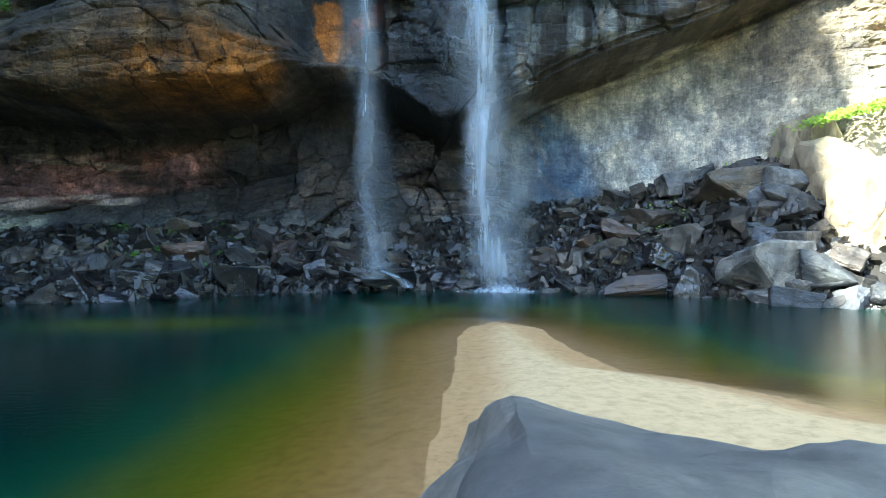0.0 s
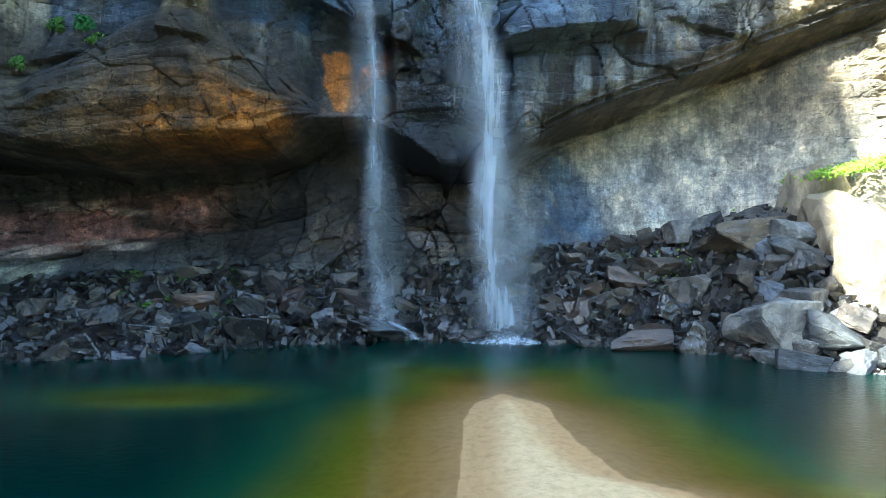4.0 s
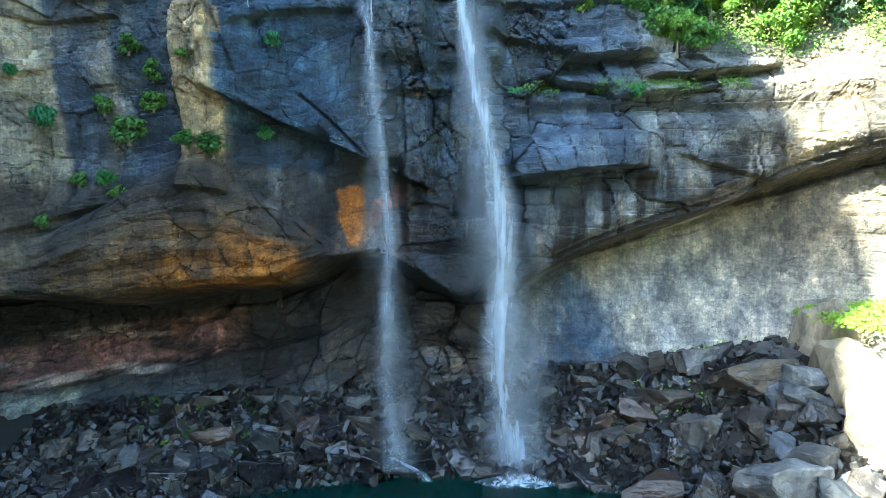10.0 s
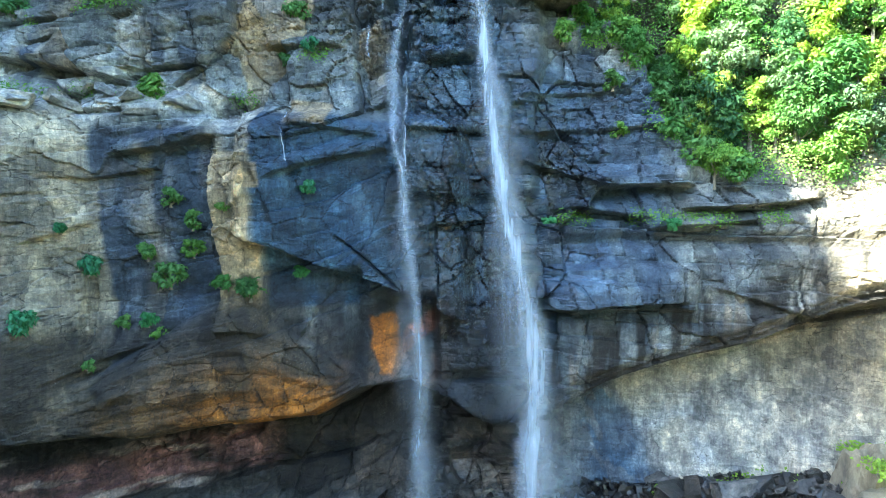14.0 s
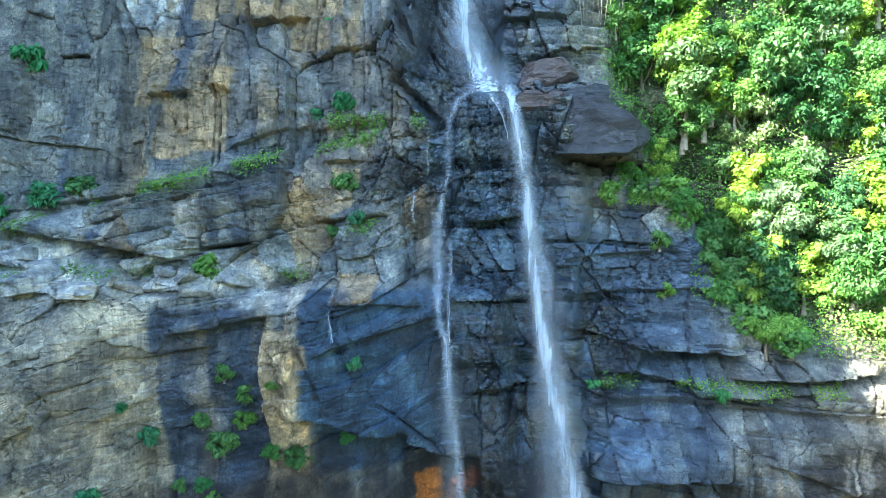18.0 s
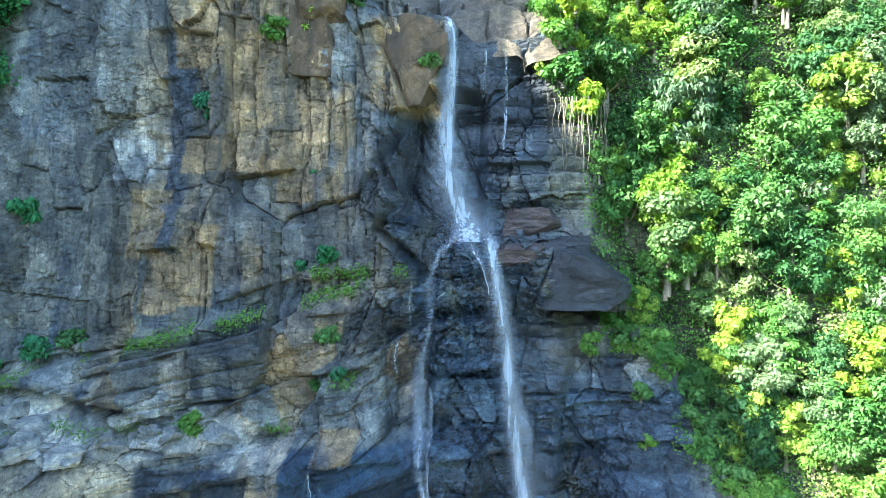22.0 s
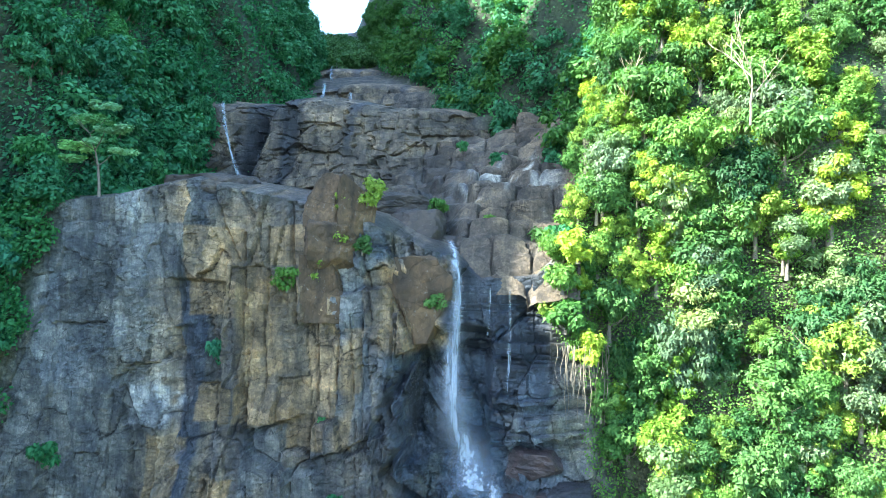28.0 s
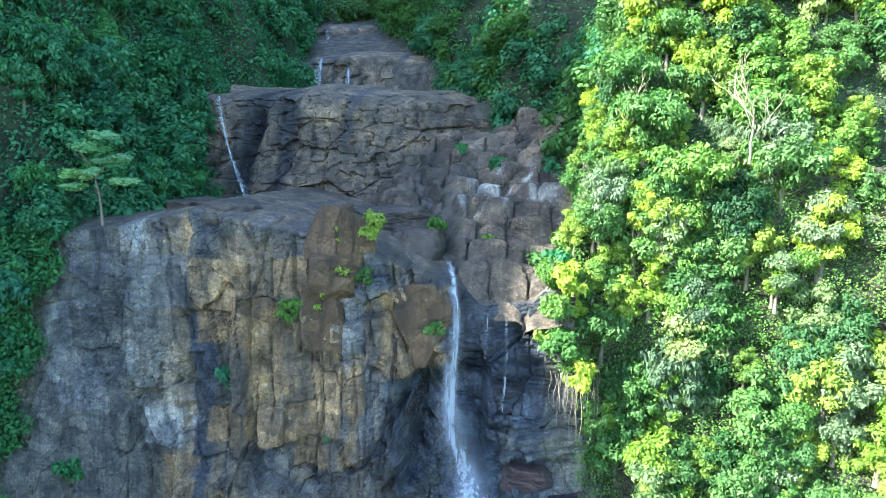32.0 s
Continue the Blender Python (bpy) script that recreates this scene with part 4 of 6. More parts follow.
STONES = [angular_mesh("boulder", 300 + s, 5 + s % 4, (1, 0.75 + 0.05 * (s % 5), 0.55 + 0.07 * (s % 5)), 0.05, (0.5, 0.95), 3, 0.11) for s in range(14)]
PEBBLES = [angular_mesh("stone", 340 + s, 5, (1, 0.8, 0.6), 0.0, (0.5, 0.9)) for s in range(8)]
STONE_SETS = {}
for key, mat in (("wet", M_WET), ("grey", M_BOULDER), ("pale", M_PALE), ("tan", M_BROWN), ("ledge", M_LEDGE)):
    STONE_SETS[key] = []
    for me in STONES:
        c = me.copy()
        c.materials.append(mat)
        STONE_SETS[key].append(c)

rng = random.Random(5)


def boulder(x, y, size, key, label, group="boulders below the cliff", lift=0.2, flat=1.0):
    z = float(ground_z(np.array([x]), np.array([y]))[0])
    ob = new("boulder", rng.choice(STONE_SETS[key]))
    k = size / 2
    ob.matrix_basis = Matrix.LocRotScale((x, y, z + k * lift), Euler((rng.uniform(-0.5, 0.5), rng.uniform(-0.5, 0.5), rng.uniform(0, 6.3))), (k * rng.uniform(0.85, 1.25), k, k * flat * rng.uniform(0.75, 1.05)))
    return tagged(ob, label, "boulder", group)


LABELS = {"wet": "dark wet angular boulder at the foot of the falls", "grey": "grey-brown angular boulder on the scree",
          "pale": "pale grey angular boulder beside the pool", "tan": "brownish angular boulder on the scree"}
# rough positions of the largest stones: x, y, size, kind
for x, y, size, key in ((-8.0, 58.2, 3.2, "wet"), (30.5, 48.6, 3.6, "pale"), (15.0, 59.5, 3.0, "grey"), (-12.0, 58.0, 2.4, "wet"), (9.5, 60.5, 2.6, "grey"), (29.3, 46.4, 2.4, "pale"), (33.5, 46.0, 2.8, "pale"), (-15.5, 59.5, 2.4, "wet")):
    boulder(x, y, size, key, LABELS[key], lift=0.35)
for x, y, w, d, h, turn, key in ((26.6, 50.8, 6.2, 4.6, 4.6, 0.2, "pale"), (29.4, 51.6, 4.2, 3.4, 3.4, 0.7, "pale"), (27.8, 58.8, 7.6, 4.0, 3.2, 0.05, "grey"), (20.4, 61.5, 6.2, 3.6, 3.2, -0.1, "grey"), (23.0, 57.6, 4.4, 3.2, 3.6, 0.5, "grey"),
                                (16.8, 53.8, 5.8, 3.6, 3.0, -0.15, "tan"), (21.3, 53.0, 3.6, 3.0, 4.2, 0.4, "wet"), (-18.6, 54.6, 4.2, 3.0, 4.4, 0.2, "wet"), (-24.0, 57.2, 4.6, 3.0, 2.6, 0.0, "tan"),
                                (-31.0, 50.2, 5.4, 3.2, 3.0, 0.1, "wet"), (-19.4, 58.0, 3.4, 2.6, 3.0, 0.3, "grey"), (-5.2, 57.8, 5.6, 3.4, 3.0, 0.1, "wet"), (31.5, 56.8, 4.6, 3.4, 3.4, -0.3, "pale"), (24.5, 63.5, 5.0, 3.2, 3.0, 0.2, "pale"), (17.0, 58.4, 3.4, 2.6, 2.6, 0.7, "wet")):
    z = float(ground_z(np.array([x]), np.array([y]))[0])
    ob = new("boulder", rng.choice(STONE_SETS[key]))
    ob.matrix_basis = Matrix.LocRotScale((x, y, max(z, 0.2) + 0.22 * h), Euler((rng.uniform(-0.15, 0.15), rng.uniform(-0.2, 0.2), turn)), (w * 0.44, d * 0.5, h * 0.58))
    tagged(ob, "large " + LABELS[key], "boulder", "boulders below the cliff")
for i in range(272):
    x = rng.uniform(-38, 34)
    u = rng.random() ** 1.2
    y = float(shore_y(np.array([x]))[0]) - 0.4 + u * (rng.uniform(9, 13) if x < 17 else rng.uniform(13, 18))
    size = rng.choice((1.1, 1.4, 1.7, 2.0, 2.4, 3.0)) * (1.0 if x < 12 else 1.15)
    if x > 21:
        key = rng.choice(("pale", "pale", "grey"))
    elif u < 0.35 or -9 < x < 9:
        key = rng.choice(("wet", "wet", "grey"))
    else:
        key = rng.choice(("grey", "grey", "tan", "wet"))
    boulder(x, y, size, key, LABELS[key])


def scatter(name, meshes, places, material, label, category):
    """Many small pieces joined in one mesh."""
    vs, fs, base = [], [], 0
    bank_ = []
    for me in meshes:
        v = np.empty(len(me.vertices) * 3)
        me.vertices.foreach_get("co", v)
        f = np.empty(len(me.polygons) * 3, np.int64)
        me.polygons.foreach_get("vertices", f)
        bank_.append((v.reshape(-1, 3), f.reshape(-1, 3)))
    for (x, y, z, s), k in zip(places, itertools_cycle(len(bank_))):
        v, f = bank_[k]
        r = np.array(Euler((rng.uniform(0, 6), rng.uniform(0, 6), rng.uniform(0, 6))).to_matrix())
        vs.append((v * np.array([rng.uniform(0.7, 1.3), rng.uniform(0.7, 1.2), rng.uniform(0.6, 1.0)]) * s) @ r.T + np.array([x, y, z]))
        fs.append(f + base)
        base += len(v)
    me = mesh_of(name, np.concatenate(vs), np.concatenate(fs), False)
    return tagged(part(name, me, material), label, category, kind="stuff")


def itertools_cycle(n):
    k = 0
    while True:
        yield k % n
        k += 1


spots = []
for i in range(7000):
    x = rng.uniform(-42, 36)
    y = float(shore_y(np.array([x]))[0]) - 0.5 + rng.random() * (14 if x < 17 else 19)
    spots.append((x, y, float(ground_z(np.array([x]), np.array([y]))[0]) + 0.05, rng.choice((0.25, 0.3, 0.4, 0.5, 0.6, 0.75))))
scatter("rubble", PEBBLES, spots, M_RUBBLE, "loose broken stones filling the scree", "rubble")


def crag(name, seed, at, size, material, label, planes=14, level=5, rough=0.12, turn=0, category="rock", box=0.8, cut=(0.75, 1.0)):
    me = rock_mesh(name, seed, planes, level, rough, (1, 1, 1), 0.35, box, cut)
    me.materials.append(material)
    ob = new(name, me)
    ob.matrix_basis = Matrix.LocRotScale(at, Euler((0, 0, turn)), Vector(size))
    return tagged(ob, label, category)


fore = crag("foreground_boulder", 3, (5.6, 4.1, 1.09), (5.9, 3.4, 2.8), M_FORE, "large smooth grey boulder on the sand", 9, 6, 0.13, 0.0, box=0.6)
fore.rotation_euler = (0, radians(10.5), radians(-3))
outcrop = tagged(new("rock_outcrop"), "sunlit tan rock outcrop with grass on top", "rock")
for i, (x, y, z, a, b, c, k) in enumerate(((41.0, 57.8, 5.2, 8.6, 7.6, 10.2, 0.1), (36.5, 52.5, 3.0, 4.2, 3.6, 6.6, -0.3), (43.5, 50.5, 2.0, 6.0, 4.5, 8.0, 0.4), (35.0, 60.0, 6.0, 3.4, 4.0, 9.2, 0.5))):
    ob = crag("rock_mass", 80 + i, (x, y, z), (a, b, c), M_OUT, "", 16, 5, 0.2, k, "", 0.6, (0.7, 1.0))
    ob.parent = outcrop
def one_back(x0, x1, z):
    """The foremost rock between x0 and x1 at height z."""
    xs = np.linspace(x0, x1, 9)
    return float(np.min(cliff_back(xs, np.full(9, float(z)))))


def block(name, seed, at, size, turn, material, label, planes=6, category="rock"):
    me = angular_mesh(name, seed, planes + 5, (1, 1, 1), 0.06, (0.62, 1.05), 4, 0.13)
    me.materials.append(material)
    ob = new(name, me)
    ob.matrix_basis = Matrix.LocRotScale(at, Euler((0, 0, turn)), Vector(size))
    return tagged(ob, label, category)


pillar = tagged(new("rock_pillar"), "tall tan rock pillar on the cliff top with bushes", "rock")
for i, (x, y, z, a, b, c, k) in enumerate(((-22.2, 62.6, 87.0, 2.7, 2.7, 3.6, 0.3), (-21.4, 62.4, 92.2, 3.1, 2.9, 3.2, 0.5), (-22.1, 62.4, 96.4, 2.5, 2.6, 2.9, 0.25), (-19.6, 63.2, 95.6, 2.2, 2.4, 3.6, 0.6))):
    block("pillar_block", 412 + i, (x, y, z), (a, b, c), k, M_TAN, "", 2, "").parent = pillar
block("rock_block", 401, (-15.6, 71.6, 92.0), (4.6, 3.0, 3.8), 0.12, M_HUMP, "large grey-brown rock block on the bench above the fall")
block("rock_block", 402, (-27.6, 63.8, 91.2), (2.9, 2.2, 3.0), -0.1, M_TAN, "square tan rock block near the cliff top")
block("rock_block", 403, (-9.3, 73.5, 90.6), (2.6, 2.4, 2.2), 0.4, M_HUMP, "dark rounded rock block behind the lip of the fall")
block("tan_block", 405, (-13.2, 66.5, 85.8), (4.3, 2.7, 4.6), 0.1, M_TAN, "large tan rock block beside the lip of the fall")
for i, (x, y, z, a, b, c) in enumerate(((-36.0, 64, 98.0, 4.5, 3.0, 2.4), (-16.5, 64.3, 83.0, 1.6, 1.5, 2.6), (-19.0, 76, 97.0, 4.0, 3.0, 2.0))):
    crag("rock_hump", 20 + i, (x, y, z - 0.7), (1.2 * a, 1.2 * b, 0.85 * c), M_HUMP, "rounded dark rock hump on the bench above the cliff", 9, 5, 0.16, 0.3 * i)
for i, (x, y, z, a, b, c) in enumerate(((-12.0, 74.5, 92.0, 4.2, 3.0, 2.4), (-6.2, 75.2, 91.8, 4.6, 3.0, 2.7), (-1.0, 75.5, 91.5, 4.6, 3.0, 3.2), (3.2, 74.5, 92.0, 3.6, 2.6, 3.6), (-9.0, 79.5, 93.6, 5.2, 3.2, 2.6), (-2.5, 81.0, 94.6, 5.4, 3.2, 3.2), (-17.0, 80.5, 94.0, 5.6, 3.4, 2.2))):
    crag("rock_hump", 50 + i, (x, y + 0.6, z - 1.7), (a, b, c), M_HUMP, "rounded dark rock hump on the bench above the cliff", 6, 5, 0.13, 0.4 * i, "rock", 0.3, (0.7, 1.0))
for i, (x, z, a, b, c, mat, label) in enumerate(((0.7, 68.2, 3.1, 1.9, 1.9, M_SHELF, "dark reddish wet rock shelf beside the falls"), (3.6, 66.0, 2.6, 1.4, 1.3, M_SLAB, "dark wet rock slab beside the falls"),
                                                 (-0.4, 65.4, 2.4, 1.5, 1.1, M_SHELF, "dark reddish wet rock shelf beside the falls"))):
    block("rock_shelf", 420 + i, (x, float(np.min(cliff_back(np.array([x - a / 2, x, x + a / 2]), np.array([z, z, z])))) + 0.8 * b, z), (a, b, c), 0.12 * (i % 3) - 0.1, mat, label, 5)


x, z = 5.7, 62.9
block("rock_block", 431, (x, one_back(x - 3, x + 3, z) + 2.4, z), (4.6, 2.4, 2.7), 0.08, M_SLAB, "large dark wet rock block beside the falls", 1)


# ---- the tiers above the main cliff ----
def tier_back(x, z):
    rear = np.interp(x, [-60, -47, -30, -12, 2, 14], [86, 86.5, 88, 90, 90, 88])
    lean = np.interp(x, [-60, -32, -22, -5, 10], [0.15, 0.2, 0.5, 1.5, 1.8])
    y = rear + lean * (z - 98)
    w = x + 2 * fbm(x * 0.15, z * 0.2, 203, 3)
    v = z + 1.2 * fbm(x * 0.12, z * 0.2, 204, 3) - 0.03 * x
    r1, r2, r3, du, dv, e = cells(w / 6.5, v / 5.0, 201)
    y += 1.8 * (r1 - 0.5) + 2.2 * (r2 - 0.5) * du + 1.8 * (r3 - 0.5) * dv + 0.8 * (1 - ramp(0.0, 0.04, e))
    r1, r2, r3, du, dv, e = cells(w / 2.4, v / 1.6, 221)
    y += 0.8 * (r1 - 0.5) + 0.7 * (r2 - 0.5) * du + 0.5 * (r3 - 0.5) * dv + 0.35 * (1 - ramp(0.0, 0.07, e))
    bed = v / 2.6 + 1.5 * fbm(x * 0.06, z * 0.05, 209, 3)
    f = bed - np.floor(bed)
    y -= (0.25 + 1.3 * ramp(-28, -12, x)) * (f ** 2 - 0.4) * ramp(-0.1, 0.1, fbm(x * 0.08, np.floor(bed) * 2.3, 206, 2) + 0.1)
    y += 0.5 * fbm(x * 0.5, z * 0.6, 207, 4)
    y += 4.0 * np.exp(-((x + 46.0 - 0.25 * (z - 106)) / 1.3) ** 2)
    y += 0.8 * np.maximum(z - 112 - 0.6 * np.sin(0.3 * x), 0) ** 2
    return y


def step_back(x, z):
    y = 120 + 0.4 * (z - 115) + 1.2 * np.abs(x + 42) * 0.3
    r1, r2, r3, du, dv, e = cells(x / 3.5, z / 2.5, 231)
    return y + 1.8 * (r1 - 0.5) + 1.5 * (r2 - 0.5) * du + 1.2 * (r3 - 0.5) * dv + fbm(x * 0.4, z * 0.5, 233, 4) + 0.7 * np.maximum(z - 123, 0) ** 2


def tier_colour(x, z):
    s = fbm(x * 0.5, z * 0.06, 211, 4)
    b = fbm(x * 0.15, z * 0.3, 212, 4)
    c = np.repeat(np.array([[0.135, 0.113, 0.092]]), x.size, 0)
    m = ramp(-0.05, 0.15, b)[:, None]
    c = c * (1 - m) + np.array([0.2, 0.16, 0.12]) * m
    m = (0.85 * ramp(0.0, 0.2, s) * (1 - ramp(-25, -10, x)))[:, None]
    c = c * (1 - m) + np.array([0.06, 0.06, 0.07]) * m
    m = (0.9 * box_at(x - 0.25 * (z - 106), z, -48, -37, 90, 114, 1.5) * ramp(-0.2, 0.1, s))[:, None]
    c = c * (1 - m) + np.array([0.032, 0.036, 0.045]) * m
    return c, np.clip(s, 0, 1)


tier = wall_sheet("upper_tier", np.arange(-58, 16, 0.28), np.arange(94, 116.5, 0.2), tier_back, tier_colour, "broad dark rock tier above the main fall")


step = wall_sheet("upper_step", np.arange(-64, -14, 0.35), np.arange(112, 127.5, 0.3), step_back, tier_colour, "dark rock step high in the gully")
step_far = wall_sheet("upper_step_far", np.arange(-82, -30, 0.5), np.arange(122, 141, 0.4), lambda x, z: step_back(x + 18, z - 12.5) + 33, tier_colour, "farther dark rock step high in the gully")


def terrace_z(x, y):
    """Bare rock that climbs in low rounded steps from the lip of the fall to the tier."""
    w = x + 1.5 * fbm(x * 0.15, y * 0.15, 241, 3)
    z = 92.2 + 0.6 * (y - 70.0) + 0.25 * (x + 11.7) + 1.6 * fbm(x * 0.12, y * 0.12, 243, 3)
    z = np.minimum(z, np.interp(x, [-14, -9, -6], [97, 91, 89.6]) + 0.85 * (y - 67.0)) + 2.2 * fbm(x * 0.22, y * 0.28, 251, 2)
    u = z / 2.1
    f = u - np.floor(u)
    z = 2.1 * (np.floor(u) + ramp(0.55, 0.95, f)) * 0.85 + 0.15 * z
    r1, r2, r3, du, dv, e = cells(w / 4.4, y / 2.6, 245)
    z = z + 1.5 * (r1 - 0.5) + 0.9 * (r2 - 0.5) * du + 0.9 * (r3 - 0.5) * dv - 0.9 * (1 - ramp(0.0, 0.1, e)) + 0.5 * ramp(0, 0.5, e)
    channel = x + 10.5 + 0.42 * (y - 70.0) + 0.8 * np.sin(y * 0.5)
    z = z - 3.0 * (1 - ramp(66.5, 69.0, y))
    return z - 1.2 * np.exp(-(channel / 1.1) ** 2) + 0.35 * fbm(x * 0.8, y * 0.8, 247, 4)


ax, ay = np.arange(-27, 5, 0.24), np.arange(66.5, 97, 0.24)
AX, AY = (a.ravel() for a in np.meshgrid(ax, ay, indexing="ij"))
az = terrace_z(AX, AY)
me = mesh_of("terrace", np.stack([AX, AY, az], 1), grid_faces(len(ax), len(ay)), False)
tint, wetness = tier_colour(AX, az)
dark = np.exp(-((AX + 10.5 + 0.42 * (AY - 70)) / 3.0) ** 2)[:, None]
seam = cells((AX + 1.5 * fbm(AX * 0.15, AY * 0.15, 241, 3)) / 4.4, AY / 2.6, 245)
tint = 0.68 * tint * (1 - 0.6 * dark) * (0.65 + 0.7 * seam[0])[:, None] * (1 - 0.7 * (1 - ramp(0.0, 0.09, seam[5])))[:, None]
lich = (0.8 * ramp(0.1, 0.2, fbm(AX * 0.5, AY * 0.5, 249, 4)) * box_at(AX, AY, -11, 2, 76, 86, 2))[:, None]
tint = tint * (1 - lich) + np.array([0.36, 0.36, 0.35]) * lich
paint(me, tint=tint, wet=np.clip(wetness + 0.7 * dark[:, 0], 0, 1))
tagged(part("terrace", me, M_ROCK), "stepped bare rock terrace above the lip of the fall", "rock terrace", kind="structure")


def gully_right(y):
    return np.interp(y, [66, 71, 80, 95, 120, 160, 420], [6, 3, 2, -3, -20, -47, -150])


def gully_left(y):
    return np.interp(y, [55, 60, 80, 86, 95, 120, 160, 420], [-54, -52, -51, -50, -48, -52, -66, -180])


def top_z(x, y):
    """Ground above the cliff: a rocky bench, steps up the gully, and the two wooded slopes."""
    z = 91.0 + 22.0 * ramp(98, 106, y) + 9.5 * ramp(122, 126, y) + 0.38 * np.maximum(y - 126, 0)
    right = np.maximum(x - gully_right(y), 0)
    left_ = np.maximum(gully_left(y) - x, 0)
    base = np.maximum(96 - z, 0)
    z = z + np.where(right > 0, base * ramp(0, 3, right) + np.minimum(np.minimum(2.4 * right, 2.6 * np.maximum(y - 70.4, 0)), 36 + 0.75 * right), 0)
    z = z + np.where(left_ > 0, base * ramp(0, 3, left_) + np.minimum(2.5 * left_, 62 + 1.0 * left_) * ramp(54, 60, y), 0)
    return z + 1.6 * fbm(x * 0.06, y * 0.06, 305, 3)


tx, ty = np.arange(-220, 160, 1.4), np.concatenate([np.arange(52, 130, 0.8), np.arange(130, 420, 3.0)])
TX, TY = (a.ravel() for a in np.meshgrid(tx, ty, indexing="ij"))
keep = np.interp(TX, [-220, -75, -50, -30, 0, 6, 10, 60, 160], [52, 52, 57, 66, 76, 73.5, 72, 70, 62])
TYY = np.maximum(TY, keep)
tz = top_z(TX, TYY)
me = mesh_of("hillside", np.stack([TX, TYY, tz], 1), grid_faces(len(tx), len(ty)))
rockside = (ramp(0, 3, gully_right(TYY) - TX) * ramp(0, 3, TX - gully_left(TYY)))[:, None]
tint = np.array([0.03, 0.05, 0.025]) * (1 - rockside) + np.array([0.1, 0.09, 0.08]) * rockside
paint(me, tint=tint, wet=np.zeros(len(TX)))
tagged(part("hillside", me, M_ROCK), "rocky bench and wooded slopes above the cliff", "hillside", kind="structure")

# unseen hill behind the camera, added to block low skylight
bx, by = np.arange(-260, 261, 6.0), np.arange(-260, -39, 5.0)
BX, BY = (a.ravel() for a in np.meshgrid(bx, by, indexing="ij"))
bz = 12 + 85 * ramp(-45, -170, BY) + 30 * ramp(40, 120, np.abs(BX)) + 8 * fbm(BX * 0.04, BY * 0.04, 411, 4)
me = mesh_of("valley_side", np.stack([BX, BY, bz], 1), grid_faces(len(bx), len(by)))
paint(me, tint=np.repeat(np.array([[0.05, 0.08, 0.03]]), len(BX), 0), wet=np.zeros(len(BX)))
tagged(part("valley_side", me, M_ROCK), "unseen hill behind, added to block low skylight", "hillside", kind="structure")
# a second unseen hill cuts the low skylight from the right
bx, by = np.arange(56, 170, 5.0), np.arange(-60, 80, 5.0)
BX, BY = (a.ravel() for a in np.meshgrid(bx, by, indexing="ij"))
bz = 10 + 1.0 * np.maximum(BX - 58, 0) + 0.5 * np.maximum(BY - 10, 0) + 6 * fbm(BX * 0.05, BY * 0.05, 413, 4)
me = mesh_of("valley_flank", np.stack([BX, BY, bz], 1), grid_faces(len(bx), len(by)))
paint(me, tint=np.repeat(np.array([[0.05, 0.08, 0.03]]), len(BX), 0), wet=np.zeros(len(BX)))
tagged(part("valley_flank", me, M_ROCK), "unseen hill on the right, added to block low skylight", "hillside", kind="structure")

# unseen ridge, added with a crest shaped to keep sun off the cliff
rx_, ry_ = np.arange(-260, -61, 3.0), np.arange(-260, 58, 2.0)
RX, RY = (a.ravel() for a in np.meshgrid(rx_, ry_, indexing="ij"))
shade_crest = np.interp(RY, [-260, -120, -40, -10, -6, -3.5, 5, 12, 21, 26, 30, 34, 43, 52, 60], [40, 60, 79, 96, 109, 124, 135, 138, 149, 150, 162, 176, 190, 208, 225])
rz = shade_crest * ramp(-62, -72, RX) - 0.35 * np.maximum(-RX - 74, 0) + 5 * fbm(RX * 0.08, RY * 0.08, 401, 4)
me = mesh_of("ridge", np.stack([RX, RY, rz], 1), grid_faces(len(rx_), len(ry_)))
paint(me, tint=np.repeat(np.array([[0.06, 0.08, 0.03]]), len(RX), 0), wet=np.zeros(len(RX)))
tagged(part("ridge", me, M_ROCK), "unseen steep ridge beside the valley, shaped to shade the cliff", "hillside", kind="structure")


